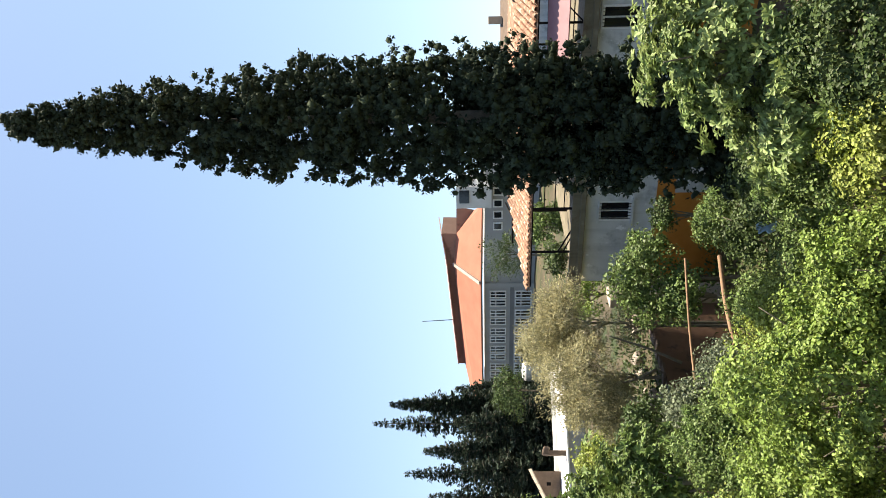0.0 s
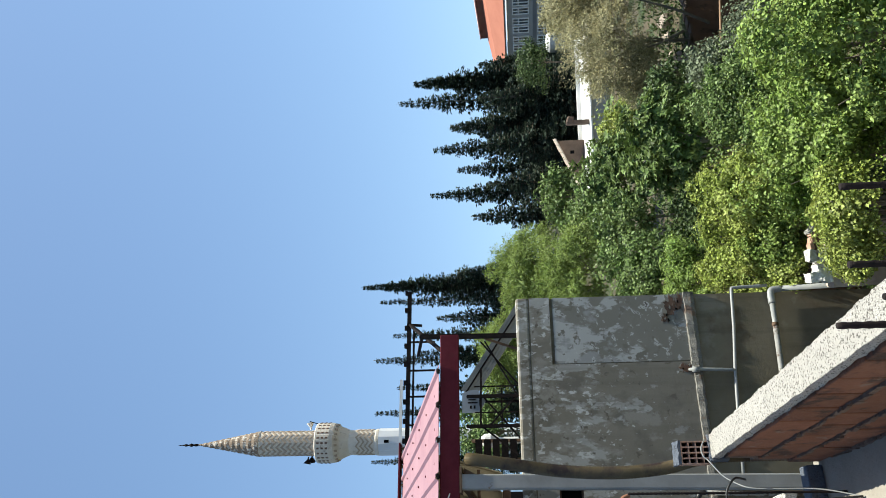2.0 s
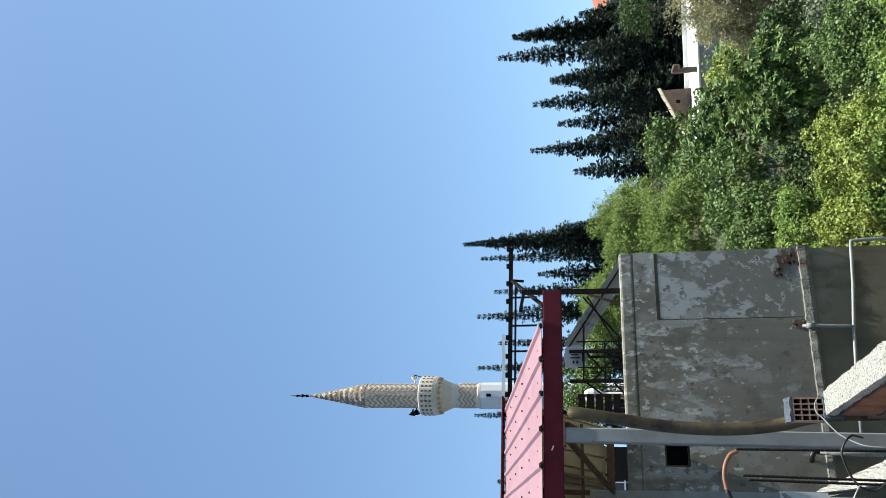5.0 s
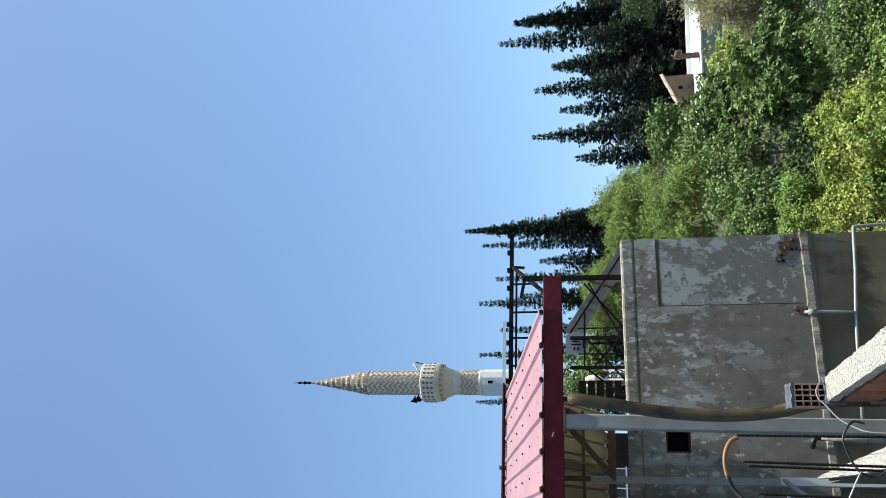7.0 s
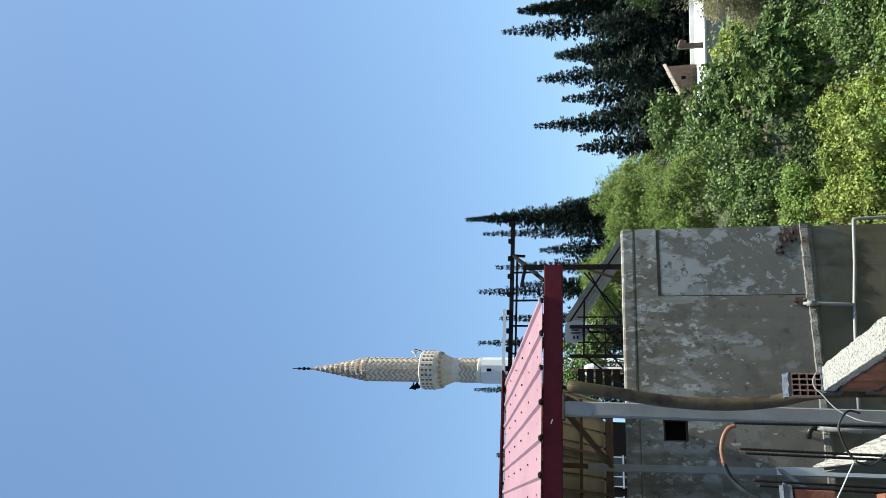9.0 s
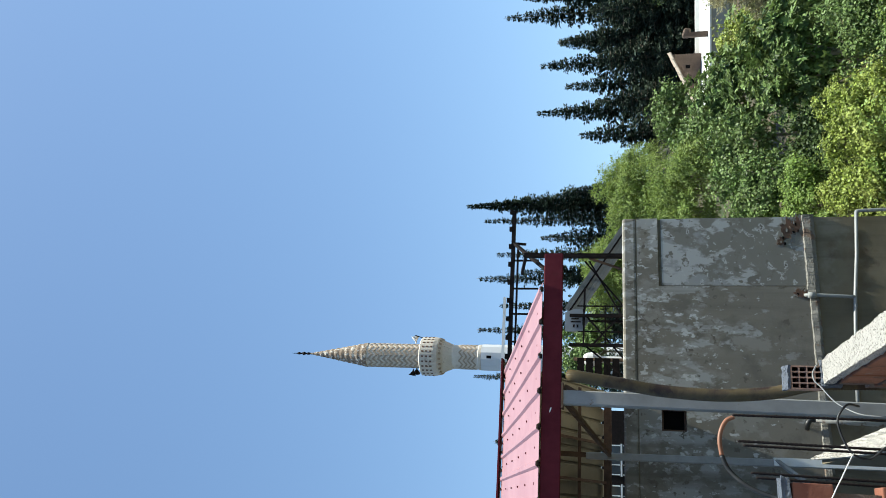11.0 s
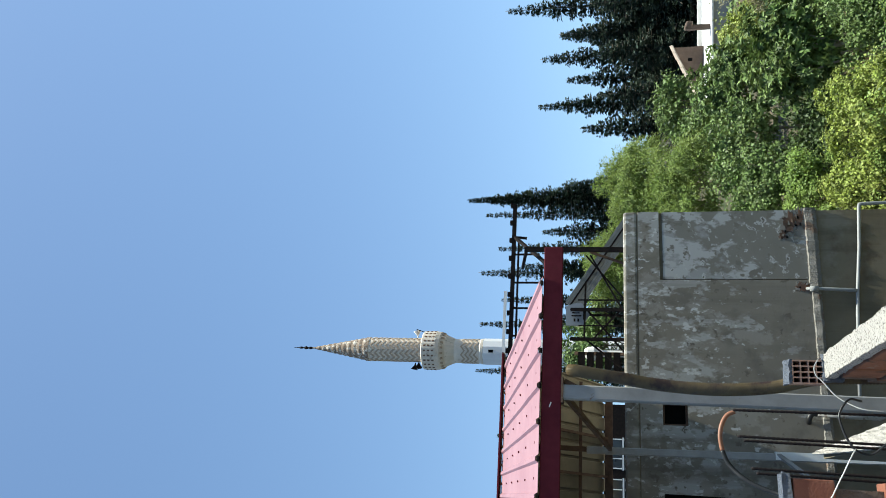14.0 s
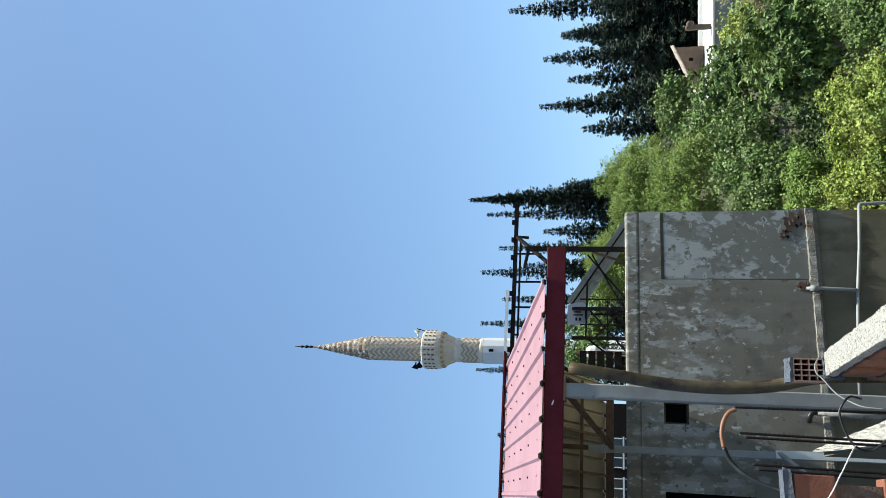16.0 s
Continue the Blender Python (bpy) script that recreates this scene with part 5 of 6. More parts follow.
# ---- plants ----


def leaf_mesh(name, pos, axis, nrm, length, width, mat, fold=0.18, oval=False):
    """One mesh of many leaves. pos, axis, nrm: rows of xyz; each leaf is a kite, or an oval blade, folded along its midrib."""
    n = len(pos)
    axis = axis / (np.linalg.norm(axis, axis=1, keepdims=True) + 1e-9)
    side = np.cross(axis, nrm)
    side /= np.linalg.norm(side, axis=1, keepdims=True) + 1e-9
    up = np.cross(side, axis)
    L, W = np.asarray(length).reshape(-1, 1) * np.ones((n, 1)), np.asarray(width).reshape(-1, 1) * np.ones((n, 1))
    if oval:
        rim = ((0, 0, 0), (0.30, 0.46, fold), (0.68, 0.40, fold * 0.6), (1.0, 0, -0.25), (0.68, -0.40, fold * 0.6), (0.30, -0.46, fold))
        tri = (0, 1, 2, 0, 2, 3, 0, 3, 4, 0, 4, 5)
    else:
        rim = ((0, 0, 0), (0.45, 0.5, fold), (1.0, 0, 0), (0.45, -0.5, fold))
        tri = (0, 1, 2, 0, 2, 3)
    co = np.stack([pos + axis * L * a + side * W * b + up * W * c for a, b, c in rim], 1).astype(np.float32)
    me = bpy.data.meshes.new(name)
    me.vertices.add(n * len(rim))
    me.vertices.foreach_set("co", co.ravel())
    idx = (np.arange(n)[:, None] * len(rim) + np.array(tri)[None]).ravel().astype(np.int32)
    me.loops.add(len(idx))
    me.loops.foreach_set("vertex_index", idx)
    me.polygons.add(len(idx) // 3)
    me.polygons.foreach_set("loop_start", np.arange(0, len(idx), 3, dtype=np.int32))
    me.update(calc_edges=True)
    me.materials.append(mat)
    return me


def unit(rng, n):
    v = rng.normal(size=(n, 3))
    return v / np.linalg.norm(v, axis=1, keepdims=True)


def crown_points(rng, radii, lumps, per, lump_r, hollow=0.55, flat=0.0):
    """Leaves in lumps that stand on an uneven ellipsoid: positions, outward axes."""
    d = unit(rng, lumps)
    d[:, 2] = np.where(d[:, 2] < -0.35, -d[:, 2] * 0.6, d[:, 2])
    shift = Vector(rng.uniform(-20, 20, 3))
    wob = np.array([0.90 + 0.46 * noise.noise(Vector(v) * 1.5 + shift) + 0.22 * noise.noise(Vector(v) * 4 + shift) for v in d])
    rad = (hollow + (1 - hollow) * rng.uniform(0, 1, lumps) ** 0.45) * wob
    c = d * rad[:, None] * np.array(radii)
    k = np.repeat(np.arange(lumps), per)
    o = unit(rng, lumps * per)
    r = rng.uniform(0.4, 1, lumps * per) ** 0.5 * lump_r * (0.45 + 1.1 * rng.uniform(0, 1, lumps) ** 2)[k]
    o2 = o.copy()
    o2[:, 2] *= 0.75
    return c[k] + o2 * r[:, None], o, d[k]


def branches(rng, base_z, radii, n, r0, lean=(0, 0)):
    """A tapered trunk with limbs that reach into the crown; z is measured from the crown's centre."""
    bm = B()
    top = Vector((lean[0] * 0.3, lean[1] * 0.3, radii[2] * 0.25))
    foot = Vector((lean[0], lean[1], base_z))
    mid = (foot + top) / 2 + Vector((rng.uniform(-0.1, 0.1), rng.uniform(-0.1, 0.1), 0))
    tube(bm, curve_points([foot, mid, top], 5), [r0 * (1 - 0.055 * i) for i in range(11)], 8)
    for i in range(n):
        a = 2 * math.pi * i / n + rng.uniform(-0.4, 0.4)
        st = foot.lerp(top, rng.uniform(0.55, 0.95))
        end = Vector((math.cos(a) * radii[0] * 0.6, math.sin(a) * radii[1] * 0.6, radii[2] * rng.uniform(-0.2, 0.75)))
        md = st.lerp(end, 0.5) + Vector((0, 0, 0.12 * radii[2]))
        tube(bm, curve_points([st, md, end], 4), [r0 * 0.45 * (1 - 0.10 * k) for k in range(9)], 6)
    return bm


def broadleaf(name, at, radii, leaf, mat, label, category="tree", seed=1, lumps=260, per=90, lump_r=0.28, bark=None, lean=(0, 0), hollow=0.5, group="", aspect=0.5, droop=0.0, r0=0.07, lift=0.55, rosette=False):
    rng = np.random.default_rng(seed)
    t = thing(name, pose(*at), label, category, group)
    base = ground_z(at[0], at[1]) - at[2] - 0.1
    part("trunk", branches(rng, base, radii, 7, r0, lean), bark or M_BARK, t)
    fine = aspect < 0.32
    if fine:
        leaf, aspect, lumps, per, lump_r, hollow = leaf * 0.70, 0.38, int(lumps * 1.6), int(per * 1.0), lump_r * 0.76, min(0.62, hollow + 0.15)
    else:                 # broad blades in separate clumps with shade between them
        if not rosette:
            leaf, aspect, per = leaf * 0.74, 0.72, int(per * 1.12)
        elif leaf > 0.15:
            leaf, per = leaf * 0.68, int(per * 2.2)
        else:
            leaf, aspect, lumps = leaf * 1.1, 0.50, int(lumps * 0.8)
        lumps, per, lump_r = int(lumps * 0.60), int(per * 1.4), lump_r * 1.0
    p, o, d = crown_points(rng, radii, lumps, per, lump_r, hollow)
    n = len(p)
    if fine:
        ax = o * 0.8 + unit(rng, n) * 0.6 + d * 0.4
        nr = d * 0.45 + unit(rng, n) * 0.55
        nr[:, 2] += lift + 0.3
    else:                 # blades shingled over each clump, so that it has a sunny and a shaded side
        nr = o * 0.75 + d * 0.3 + unit(rng, n) * 0.4
        nr[:, 2] += 0.3
        ax = np.cross(nr, unit(rng, n)) + o * 0.35 + unit(rng, n) * 0.2
    ax[:, 2] -= droop
    ln = leaf * rng.uniform(0.6, 1.25, n)
    if rosette:           # whorls of leaves round each twig's tip
        tips = n // 7
        j = np.repeat(np.arange(tips), 7)
        tip, ax0 = p[:tips * 7:7], d[:tips * 7:7] * 0.7 + unit(rng, tips) * 0.6 + np.array([0, 0, 0.45])
        ax0 /= np.linalg.norm(ax0, axis=1, keepdims=True)
        r1 = np.cross(ax0, unit(rng, tips))
        r1 /= np.linalg.norm(r1, axis=1, keepdims=True)
        r2 = np.cross(ax0, r1)
        th = np.tile(np.arange(7) * 2 * np.pi / 7, tips) + rng.uniform(-0.3, 0.3, tips * 7)
        p = tip[j] + ax0[j] * rng.uniform(-0.04, 0.02, tips * 7)[:, None]
        ax = r1[j] * np.cos(th)[:, None] + r2[j] * np.sin(th)[:, None] + ax0[j] * rng.uniform(-0.15, 0.55, tips * 7)[:, None]
        nr = ax0[j] + unit(rng, tips * 7) * 0.25
        ln = leaf * rng.uniform(0.65, 1.2, tips * 7)
    part("crown", leaf_mesh("crown", p, ax, nr, ln, ln * aspect, mat, oval=rosette or at[1] < 10.5), mat, t)
    return t


def cypress(name, at, height, radius, label, seed, n, mat=L_CYP, profile=None):
    """A columnar evergreen: upright sprays in knobs over a tapered trunk."""
    rng = np.random.default_rng(seed)
    t = thing(name, pose(*at), label, "tree")
    part("trunk", tube(B(), [(0, 0, -0.3), (0.02, 0, height * 0.4), (0, 0.02, height * 0.93)], [radius * 0.16, radius * 0.1, 0.02], 8), M_BARK, t)
    prof = profile or (lambda k: np.clip(np.minimum(1.0, (1 - k) ** 0.62 * 1.55), 0.03, None) * np.clip(0.72 + k * 2.0, 0, 1))
    # plumes: each runs out and up from the stem and ends in a knob of small puffs
    plumes, each = n // 11, 11
    h = rng.uniform(0, 0.985, plumes) ** 0.98
    a = rng.uniform(0, 2 * np.pi, plumes)
    wob = np.array([1 + 0.11 * noise.noise(Vector((math.cos(x) * 2.2, math.sin(x) * 2.2, k * height * 0.5))) for x, k in zip(a, h)])
    reach = radius * prof(h) * wob * (0.45 + 0.55 * rng.uniform(0, 1, plumes) ** 0.4)
    j = np.repeat(np.arange(plumes), each)
    s = np.tile(np.linspace(0.0, 1.0, each), plumes)
    side = rng.normal(0, 1, (len(j), 3)) * (0.045 + 0.085 * np.sin(np.pi * np.clip(s, 0, 0.9)))[:, None] * radius
    rr = reach[j] * (0.38 + 0.62 * s)
    rise = (rng.uniform(0.15, 0.6, plumes) * radius * np.clip(1.15 - h, 0.15, 1))[j] * s ** 1.5
    c = np.stack([np.cos(a[j]) * rr, np.sin(a[j]) * rr, np.minimum(h[j] * height + rise, height)], 1) + side * np.clip(1.2 - h[j], 0.25, 1)[:, None]
    pr = rng.uniform(0.042, 0.082, len(j)) * radius * np.clip(1.2 - h[j] * 0.55, 0.5, 1.1)
    # solid hearts of the puffs, one joined mesh
    bm = B()
    bmesh.ops.create_icosphere(bm, subdivisions=1, radius=1)
    ico = np.array([v.co[:] for v in bm.verts])
    tri = np.array([[v.index for v in f.verts] for f in bm.faces])
    bm.free()
    jit = 0.74 + rng.uniform(-0.4, 0.4, (len(j), len(ico)))
    co = c[:, None, :] + ico[None] * (pr[:, None] * jit)[:, :, None]
    me = bpy.data.meshes.new("puffs")
    me.vertices.add(co.shape[0] * co.shape[1])
    me.vertices.foreach_set("co", co.astype(np.float32).ravel())
    idx = (np.arange(len(j))[:, None, None] * len(ico) + tri[None]).ravel().astype(np.int32)
    me.loops.add(len(idx))
    me.loops.foreach_set("vertex_index", idx)
    me.polygons.add(len(idx) // 3)
    me.polygons.foreach_set("loop_start", np.arange(0, len(idx), 3, dtype=np.int32))
    me.update(calc_edges=True)
    me.materials.append(mat)
    part("inner_foliage", me, mat, t)
    # fine sprays over them
    k = np.repeat(np.arange(len(j)), 14)
    o = unit(rng, len(k))
    p = c[k] + o * (pr[k] * rng.uniform(0.5, 1.0, len(k)))[:, None]
    ax = np.cross(o, unit(rng, len(k))) * 0.8 + o * 0.6 + np.array([0, 0, 0.2])
    ln = pr[k] * rng.uniform(0.5, 1.0, len(k))
    part("crown", leaf_mesh("crown", p, ax, o + unit(rng, len(k)) * 0.5, ln, ln * 0.55, mat, 0.1), mat, t)
    return t


def conifer(name, at, height, radius, label, seed, sparse=1.0, mat=L_CON, group="far conifers", taper=0.92):
    """A spire of whorled limbs: every limb is a wooden rod with tufts of sprays along it, drooping below and upturned at its tip."""
    rng = np.random.default_rng(seed)
    t = thing(name, pose(*at), label, "tree", group)
    bm = tube(B(), [(0, 0, -0.3), (0, 0, height * 0.5), (0.05, 0, height)], [radius * 0.07 + 0.05, radius * 0.03 + 0.02, 0.012], 7)
    P, A, N, S = [], [], [], []
    z = 0.5
    while z < height - 0.12:
        k = z / height
        gap = (0.19 + 0.19 * k) / sparse
        size = rng.uniform(0.72, 1.18)
        limbs = int(rng.integers(6, 9)) if k < 0.9 else 5
        a0 = rng.uniform(0, 6.28)
        for i in range(limbs):
            a = a0 + 2 * math.pi * i / limbs + rng.uniform(-0.35, 0.35)
            ln = (radius * 1.12 * (1 - k) ** taper * size + 0.07) * rng.uniform(0.6, 1.1)
            out, sidev = np.array([math.cos(a), math.sin(a), 0.0]), np.array([-math.sin(a), math.cos(a), 0])
            drop = rng.uniform(-0.42, -0.12) * (1 - k) + 0.18 * k
            zz = z + rng.uniform(-0.08, 0.08)
            end = np.array([0, 0, zz]) + out * ln + np.array([0, 0, drop * ln])
            if ln > 0.35:
                tube(bm, [(0, 0, zz), tuple(end)], [0.03, 0.01], 4, caps=False)
            tufts = max(3, int(ln * 4.5))
            s0 = (np.arange(tufts) + rng.uniform(0.2, 0.8, tufts)) / tufts
            q = 7
            j = np.repeat(np.arange(tufts), q)
            s = np.clip(s0[j] + rng.normal(0, 0.04, len(j)), 0.05, 1.05)
            spread = (0.26 * ln * np.sin(np.pi * np.clip(s0, 0.12, 0.93)) + 0.05)
            off = rng.uniform(-1, 1, tufts)[j] * spread[j] + rng.normal(0, 0.05, len(j))
            base = np.array([0, 0, zz]) + out * (ln * s)[:, None] + sidev * off[:, None]
            base[:, 2] += drop * ln * s + 0.16 * ln * s ** 3 + rng.normal(0, 0.09, len(j))
            P.append(base)
            A.append(out * 0.9 + np.sign(off)[:, None] * sidev * 0.55 + unit(rng, len(j)) * 0.6 + np.array([0, 0, 0.15]))
            N.append(unit(rng, len(j)) * 0.6 + np.array([0, 0, 0.9]))
            S.append(rng.uniform(0.18, 0.38, len(j)) * (0.42 + 0.58 * min(1.0, ln * 1.3)))
        z += gap * rng.uniform(0.8, 1.2)
    part("trunk", bm, M_BARK, t)
    P, A, N, S = np.concatenate(P), np.concatenate(A), np.concatenate(N), np.concatenate(S)
    part("crown", leaf_mesh("crown", P, A, N, S, S * 0.6, mat), mat, t)
    return t


cypress("cypress", (11.4, 13.95, 0.8), 20.35, 1.72, "tall dark green columnar cypress", 11, 12500)

# far conifers below the sky line


def far_conifer(x, y, top, r, seed, sparse=1.0, taper=1.05):
    g = ground_z(x, y)
    conifer("conifer", (x, y, g), top - g, r, "tall dark conifer with drooping tiers", seed, sparse, taper=taper)


far_conifer(18.96, 56.93, 16.75, 1.5, 200, 2.3, 0.75)
far_conifer(18.49, 60.23, 18.65, 2.4, 201, 0.8)
far_conifer(15.86, 58.90, 14.43, 2.2, 202, 1.0)
far_conifer(14.58, 60.26, 15.93, 2.3, 203, 1.0)
far_conifer(12.76, 59.65, 13.99, 2.0, 204, 1.0)
far_conifer(11.06, 61.01, 16.23, 2.1, 205, 1.0)
far_conifer(8.94, 59.33, 12.98, 2.0, 206, 1.0)
far_conifer(15.23, 55.97, 14.19, 2.6, 207, 1.0)
far_conifer(20.80, 58.41, 11.78, 1.6, 208, 1.0)
far_conifer(21.98, 62.23, 12.19, 1.8, 209, 1.0)
far_conifer(16.32, 54.61, 11.43, 3.0, 210, 1.0)
far_conifer(13.41, 54.37, 11.66, 3.0, 211, 1.0)
far_conifer(10.81, 55.97, 11.40, 2.6, 212, 1.0)
far_conifer(16.53, 53.50, 11.92, 3.0, 213, 1.0)
far_conifer(4.43, 69.86, 23.46, 2.5, 214, 1.7)
far_conifer(3.13, 71.93, 22.31, 1.3, 215, 0.8)
far_conifer(-0.01, 70.00, 20.87, 1.5, 216, 0.8)
far_conifer(-2.25, 70.96, 22.90, 1.7, 217, 0.8)
far_conifer(-4.84, 72.84, 21.05, 1.8, 218, 0.9)
far_conifer(-7.04, 71.65, 23.04, 1.6, 219, 0.8)
far_conifer(-15.71, 98.76, 28.42, 2.6, 220, 0.9)
far_conifer(-17.73, 72.87, 21.76, 1.6, 221, 0.8)
far_conifer(5.30, 67.79, 14.73, 2.6, 222, 1.2)
far_conifer(1.46, 69.98, 16.95, 2.4, 223, 1.0)
far_conifer(-2.10, 69.97, 15.98, 2.6, 224, 1.0)
far_conifer(-1.60, 70.98, 18.64, 1.9, 225, 0.9)
far_conifer(-5.78, 65.75, 15.20, 2.4, 226, 1.0)
far_conifer(-9.05, 65.38, 14.74, 2.6, 227, 1.0)

# garden trees and bushes
broadleaf("fig_tree", (8.34, 8.63, 6.39), (1.51, 1.51, 1.51), 0.100, L_FIG, "fig tree with large pale green leaves", seed=100, lumps=330, per=63, lump_r=0.221, aspect=0.46, hollow=0.6, rosette=True)
broadleaf("fig_tree", (7.40, 8.94, 5.50), (1.13, 1.13, 1.13), 0.095, L_FIG, "lower fig branches with large pale leaves", seed=101, lumps=220, per=63, lump_r=0.221, aspect=0.46, hollow=0.6, rosette=True)
broadleaf("shrub", (7.16, 7.27, 5.14), (1.24, 1.24, 1.24), 0.085, L_DEEP, "dark glossy garden shrub in shade", seed=102, category='shrub', lumps=260, per=67, lump_r=0.258)
broadleaf("shrub", (6.17, 7.87, 5.10), (0.69, 0.69, 0.69), 0.081, L_YELLOW, "yellow-green leafy garden shrub", seed=103, category='shrub', lumps=200, per=67, lump_r=0.184)
broadleaf("shrub", (6.97, 10.37, 4.58), (1.09, 1.09, 1.09), 0.081, L_MID, "mid-green leafy garden shrub", seed=104, category='shrub', lumps=240, per=67, lump_r=0.202)
broadleaf("shrub", (8.36, 11.85, 4.64), (1.01, 1.01, 1.01), 0.081, L_DEEP, "dark green shrub behind the fig", seed=105, category='shrub', lumps=200, per=58, lump_r=0.221)
broadleaf("orange_tree", (3.78, 10.33, 4.94), (1.77, 1.77, 1.77), 0.081, L_BRIGHT, "rounded citrus tree with bright green leaves", seed=106, lumps=420, per=79, lump_r=0.23)
broadleaf("orange_tree", (4.89, 9.29, 4.76), (1.03, 1.03, 1.03), 0.076, L_BRIGHT, "bright green leafy citrus tree", seed=107, lumps=240, per=71, lump_r=0.202)
broadleaf("shrub", (6.75, 12.27, 4.03), (0.94, 0.94, 0.94), 0.076, L_MID, "mid-green leafy garden shrub", seed=108, category='shrub', lumps=200, per=67, lump_r=0.221)
broadleaf("shrub", (8.05, 16.62, 3.40), (0.85, 0.85, 0.85), 0.098, L_MID, "leafy green garden shrub", seed=109, category='shrub', lumps=220, per=44, lump_r=0.258)
broadleaf("shrub", (6.34, 14.14, 4.04), (1.15, 1.15, 1.15), 0.076, L_YELLOW, "yellowish green leafy garden shrub", seed=110, category='shrub', lumps=260, per=67, lump_r=0.239)
broadleaf("shrub", (10.08, 16.69, 3.12), (1.06, 1.06, 1.06), 0.111, L_DEEP, "dark leafy tree hung with a blue cloth", seed=111, category='shrub', lumps=200, per=39, lump_r=0.276)
broadleaf("citrus_tree", (11.86, 22.57, 4.37), (1.68, 1.68, 1.68), 0.135, L_MID, "citrus tree with dense green leaves", seed=112, lumps=330, per=44, lump_r=0.331, hollow=0.4)
broadleaf("citrus_tree", (10.84, 21.97, 3.65), (0.92, 0.92, 0.92), 0.135, L_MID, "citrus tree with dense green leaves", seed=113, lumps=200, per=33, lump_r=0.313, hollow=0.4)
broadleaf("young_tree", (12.05, 18.41, 3.17), (0.64, 0.64, 0.64), 0.111, L_MID, "young green garden tree", seed=114, lumps=170, per=39, lump_r=0.276)
broadleaf("olive_tree", (11.52, 25.52, 6.87), (1.64, 1.64, 1.64), 0.123, L_OLIVE, "grey-green spreading olive tree", seed=115, lumps=300, per=61, lump_r=0.368, aspect=0.22, hollow=0.35)
olive = broadleaf("olive_tree", (9.50, 25.27, 6.26), (1.99, 1.99, 1.99), 0.123, L_OLIVE, "grey-green olive tree with an open crown", seed=116, lumps=380, per=61, lump_r=0.386, aspect=0.22, hollow=0.35)
part("limb", tube(B(), curve_points([(-0.06, -1.29, -2.74), (0.37, -1.46, -1.67), (0.77, -1.63, -0.33)], 5), [0.055 - 0.003 * i for i in range(11)], 7), M_BARK, olive, "bare dead limb")
part("limb", tube(B(), curve_points([(-0.25, -1.22, -1.94), (-0.63, -1.08, -0.93), (-0.2, 0.0, 0.2)], 5), [0.05 - 0.003 * i for i in range(11)], 7), M_BARK, olive, "bare limb")
broadleaf("olive_tree", (8.11, 24.70, 5.34), (1.16, 1.16, 1.16), 0.123, L_OLIVE, "low grey-green olive branches", seed=117, lumps=180, per=61, lump_r=0.331, aspect=0.22, hollow=0.35)
broadleaf("bare_bush", (11.00, 24.66, 4.86), (0.9, 0.9, 0.9), 0.086, L_OLIVE, "thin dry bush on the terrace edge", seed=118, category='shrub', lumps=90, per=22, lump_r=0.368, aspect=0.3)
broadleaf("shrub", (14.64, 29.58, 5.33), (1.09, 1.09, 1.09), 0.123, L_BRIGHT, "light green bush behind the olive", seed=119, category='shrub', lumps=120, per=39, lump_r=0.368)
broadleaf("shrub", (6.49, 16.79, 4.51), (0.69, 0.69, 0.69), 0.092, L_GREY, "small grey-green leafy shrub", seed=120, category='shrub', lumps=150, per=44, lump_r=0.202)
broadleaf("shrub", (6.30, 18.98, 4.74), (0.83, 0.83, 0.83), 0.123, L_GREY, "pale broad-leaved garden shrub", seed=121, category='shrub', lumps=150, per=33, lump_r=0.276)
broadleaf("shrub", (5.16, 16.72, 4.57), (1.07, 1.07, 1.07), 0.105, L_MID, "green leafy garden shrub", seed=122, category='shrub', lumps=240, per=44, lump_r=0.239)
broadleaf("shrub", (4.96, 14.16, 4.42), (1.05, 1.05, 1.05), 0.081, L_MID, "green leafy garden shrub", seed=123, category='shrub', lumps=260, per=67, lump_r=0.239)
broadleaf("shrub", (6.42, 22.09, 5.12), (1.11, 1.11, 1.11), 0.123, L_DEEP, "dark green shrub below the olive", seed=124, category='shrub', lumps=200, per=39, lump_r=0.294)
broadleaf("laurel_bush", (7.49, 29.05, 5.25), (1.55, 1.55, 1.32), 0.135, L_YELLOW, "dense yellow-green laurel bush", seed=125, category='shrub', lumps=280, per=44, lump_r=0.35)
broadleaf("shrub", (4.77, 20.45, 5.05), (1.18, 1.18, 1.18), 0.123, L_MID, "green leafy garden shrub", seed=126, category='shrub', lumps=240, per=44, lump_r=0.276)
broadleaf("shrub", (3.52, 15.10, 4.98), (1.13, 1.13, 1.13), 0.085, L_MID, "green leafy garden shrub", seed=127, category='shrub', lumps=260, per=71, lump_r=0.239)
broadleaf("shrub", (3.15, 12.41, 4.96), (1.1, 1.1, 1.1), 0.081, L_BRIGHT, "bright green leafy garden shrub", seed=128, category='shrub', lumps=300, per=71, lump_r=0.221)
broadleaf("fig_tree", (4.40, 18.48, 6.10), (1.41, 1.41, 1.41), 0.197, L_MID, "spreading fig tree with pale grey limbs", seed=129, lumps=240, per=22, lump_r=0.368, aspect=0.5, rosette=True, bark=M_PALEBARK, hollow=0.45, r0=0.09)
broadleaf("fig_tree", (4.66, 23.54, 6.59), (1.41, 1.41, 1.41), 0.209, L_MID, "spreading fig tree with pale grey limbs", seed=130, lumps=220, per=22, lump_r=0.368, aspect=0.5, rosette=True, bark=M_PALEBARK, hollow=0.45)
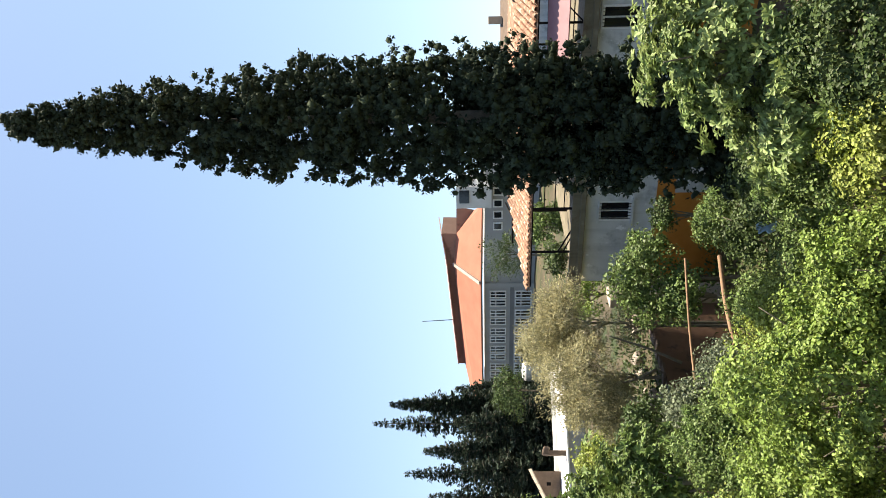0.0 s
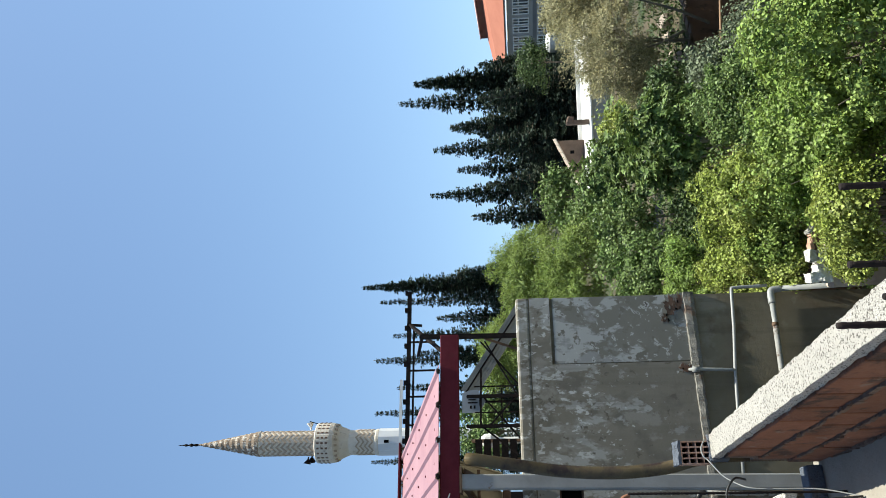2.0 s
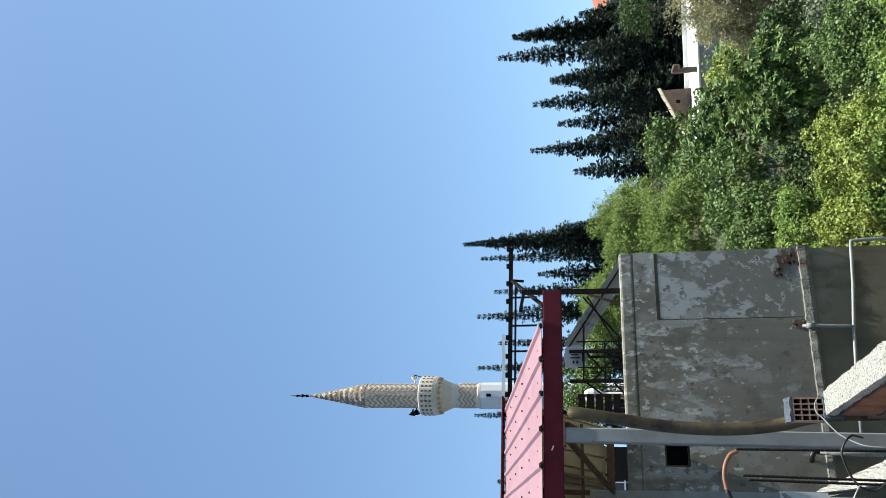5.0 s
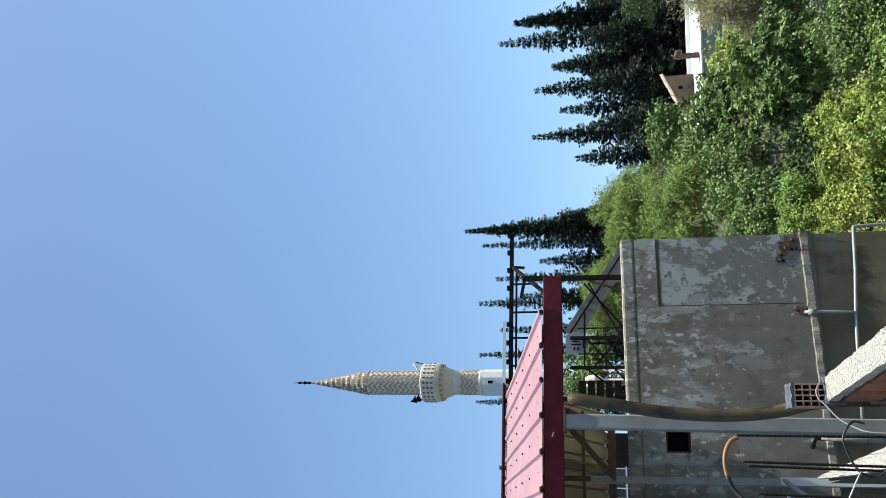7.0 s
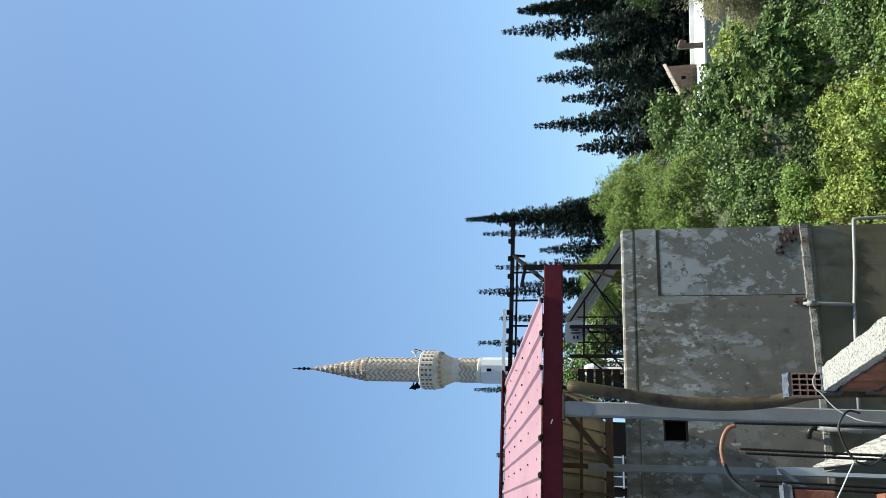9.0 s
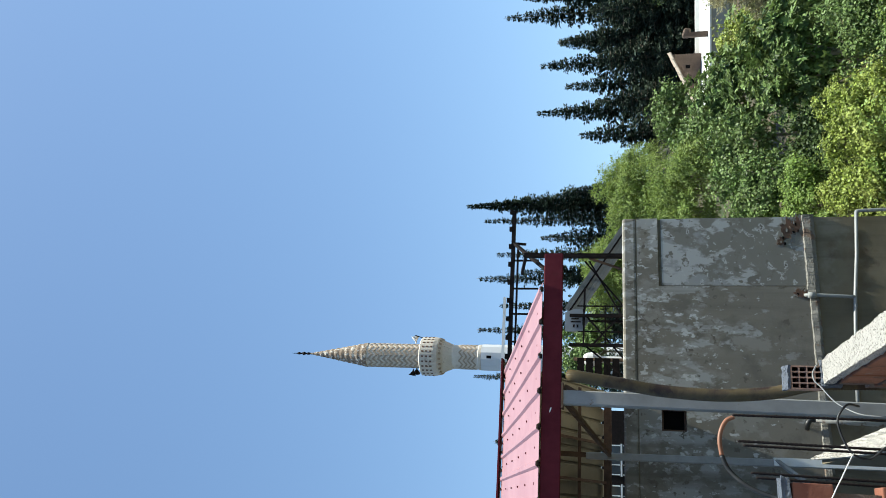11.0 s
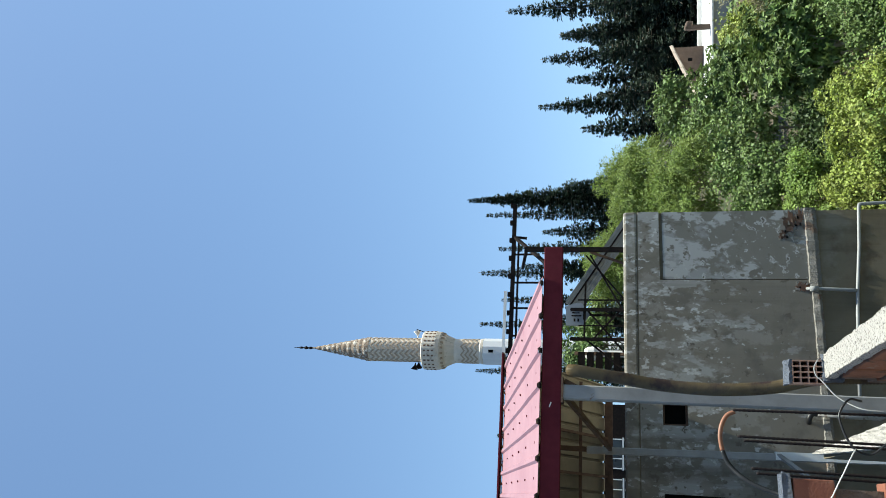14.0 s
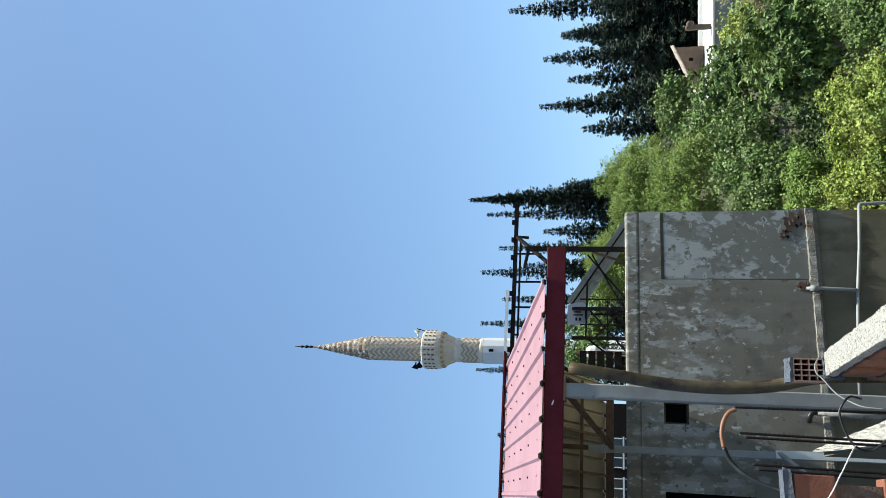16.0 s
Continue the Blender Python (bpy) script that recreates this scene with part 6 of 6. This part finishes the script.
broadleaf("tall_shrub", (5.60, 32.52, 7.67), (1.21, 1.21, 1.21), 0.209, L_MID, "tall broad-leaved shrub before the shed", seed=131, category='shrub', lumps=150, per=22, lump_r=0.46, aspect=0.6)
broadleaf("shrub", (4.00, 27.71, 6.96), (1.23, 1.23, 1.23), 0.172, L_MID, "green leafy garden shrub", seed=132, category='shrub', lumps=180, per=33, lump_r=0.368)
broadleaf("robinia_tree", (2.15, 29.88, 9.10), (1.95, 1.95, 1.85), 0.160, L_WILLOW, "feathery light green robinia tree", seed=133, lumps=420, per=61, lump_r=0.386, aspect=0.24, droop=0.5, hollow=0.35)
broadleaf("robinia_tree", (1.97, 25.93, 7.53), (1.71, 1.71, 1.71), 0.148, L_WILLOW, "feathery light green robinia tree", seed=134, lumps=360, per=56, lump_r=0.368, aspect=0.26, droop=0.5, hollow=0.4)
broadleaf("shrub", (2.39, 21.87, 6.48), (1.38, 1.38, 1.38), 0.135, L_MID, "green leafy garden tree", seed=135, category='shrub', lumps=280, per=39, lump_r=0.313)
broadleaf("shrub", (1.20, 18.46, 6.56), (1.1, 1.1, 1.1), 0.111, L_MID, "green leafy garden shrub", seed=136, category='shrub', lumps=260, per=44, lump_r=0.258)
broadleaf("shrub", (2.39, 17.84, 5.60), (0.88, 0.88, 0.88), 0.111, L_DEEP, "dark green garden shrub", seed=137, category='shrub', lumps=200, per=44, lump_r=0.239)
broadleaf("hedge_bush", (2.11, 13.84, 5.71), (1.01, 1.01, 1.01), 0.071, L_YELLOW, "yellow-green leafy garden bush", seed=138, category='shrub', lumps=340, per=79, lump_r=0.202)
broadleaf("hedge_bush", (1.00, 14.16, 5.74), (0.81, 0.81, 0.81), 0.071, L_YELLOW, "yellow-green leafy garden bush", seed=139, category='shrub', lumps=260, per=75, lump_r=0.202)
broadleaf("hedge_bush", (0.92, 16.47, 6.14), (0.93, 0.93, 0.93), 0.076, L_BRIGHT, "bright green leafy garden bush", seed=140, category='shrub', lumps=240, per=75, lump_r=0.221)
broadleaf("hedge_bush", (1.69, 13.49, 4.38), (0.91, 0.91, 0.91), 0.071, L_YELLOW, "yellow-green leafy bush beside the white pier", seed=141, category='shrub', lumps=280, per=75, lump_r=0.184)
broadleaf("orange_tree", (2.64, 12.01, 5.15), (1.25, 1.25, 1.25), 0.081, L_BRIGHT, "bright green leafy citrus tree", seed=142, lumps=320, per=75, lump_r=0.221)
broadleaf("shrub", (4.37, 15.39, 5.30), (0.97, 0.97, 0.97), 0.081, L_MID, "green leafy garden shrub", seed=143, category='shrub', lumps=240, per=71, lump_r=0.239)
broadleaf("shrub", (0.98, 11.18, 5.14), (0.44, 0.44, 0.44), 0.067, L_YELLOW, "low yellow-green bush below the wall", seed=144, category='shrub', lumps=200, per=71, lump_r=0.166)
broadleaf("hedge_bush", (0.80, 13.38, 5.35), (0.43, 0.43, 0.43), 0.071, L_YELLOW, "yellow-green leafy bush beside the white pier", seed=145, category='shrub', lumps=150, per=75, lump_r=0.166)
broadleaf("hedge_bush", (1.40, 13.53, 5.48), (0.63, 0.63, 0.63), 0.071, L_BRIGHT, "bright green leafy bush beside the white pier", seed=146, category='shrub', lumps=200, per=75, lump_r=0.184)
broadleaf("hedge_bush", (1.53, 10.59, 5.54), (0.52, 0.52, 0.52), 0.071, L_YELLOW, "yellow-green leafy bush beside the white pier", seed=147, category='shrub', lumps=180, per=75, lump_r=0.184)
broadleaf("hedge_bush", (0.98, 11.82, 4.93), (0.34, 0.34, 0.34), 0.062, L_YELLOW, "small yellow-green bush at the foot of the white pier", seed=148, category='shrub', lumps=160, per=70, lump_r=0.15)
broadleaf("small_tree", (22.03, 39.24, 7.98), (1.3, 1.3, 1.7), 0.2, L_DEEP, "thin dark green tree behind the roof shelter", seed=149, lumps=70, per=30, lump_r=0.5, aspect=0.3, hollow=0.4)
broadleaf("small_tree", (20.81, 34.16, 6.59), (1.46, 1.46, 1.46), 0.197, L_MID, "green tree behind the roof shelter", seed=150, lumps=110, per=25, lump_r=0.46, hollow=0.4)
broadleaf("small_tree", (17.96, 50.93, 7.74), (1.58, 1.58, 1.58), 0.197, L_DEEP, "green tree below the conifers", seed=151, lumps=200, per=33, lump_r=0.552, hollow=0.4)
broadleaf("small_tree", (21.19, 50.75, 6.05), (1.41, 1.41, 1.41), 0.221, L_OLIVE, "grey-green tree before the long building", seed=152, lumps=150, per=33, lump_r=0.552, hollow=0.4)
broadleaf("robinia_tree", (-0.75, 31.99, 10.24), (1.4, 1.4, 1.4), 0.160, L_WILLOW, "feathery light green robinia tree", seed=153, lumps=260, per=44, lump_r=0.386, aspect=0.3, droop=0.4, hollow=0.35)
broadleaf("robinia_tree", (-4.04, 32.75, 10.98), (1.49, 1.49, 1.49), 0.160, L_MID, "green leafy tree behind the flat roof", seed=154, lumps=260, per=44, lump_r=0.386, hollow=0.35)
broadleaf("shrub", (14.63, 23.29, 3.51), (0.62, 0.62, 0.62), 0.123, L_DEEP, "dark shrub against the orange wall", seed=155, category='shrub', lumps=90, per=39, lump_r=0.23)
broadleaf("shrub", (20.40, 36.71, 5.68), (0.92, 0.92, 0.92), 0.172, L_DEEP, "dark green shrub behind the roof shelter", seed=156, category='shrub', lumps=100, per=33, lump_r=0.368)
broadleaf("shrub", (21.17, 33.94, 5.58), (0.88, 0.88, 0.88), 0.172, L_MID, "green shrub behind the roof shelter", seed=157, category='shrub', lumps=100, per=33, lump_r=0.368)
broadleaf("shrub", (13.02, 21.34, 2.77), (0.61, 0.61, 0.61), 0.111, L_MID, "green shrub before the orange wall", seed=158, category='shrub', lumps=110, per=44, lump_r=0.23)


def undergrowth():
    rng = np.random.default_rng(77)
    n = 40000
    x, y = rng.uniform(-2, 18, n), rng.uniform(6.5, 30, n)
    z = np.array([ground_z(a, b) for a, b in zip(x, y)]) + rng.uniform(0, 1.0, n) ** 2 * 0.9
    ax = unit(rng, n) + np.array([0, 0, 0.8])
    ln = rng.uniform(0.08, 0.22, n)
    ob = new("undergrowth", leaf_mesh("undergrowth", np.stack([x, y, z], 1), ax, unit(rng, n) + np.array([0, 0, 0.6]), ln, ln * 0.45, L_DEEP))
    tagged(ob, "dense low weeds covering the garden soil", "weeds", kind="stuff")


undergrowth()
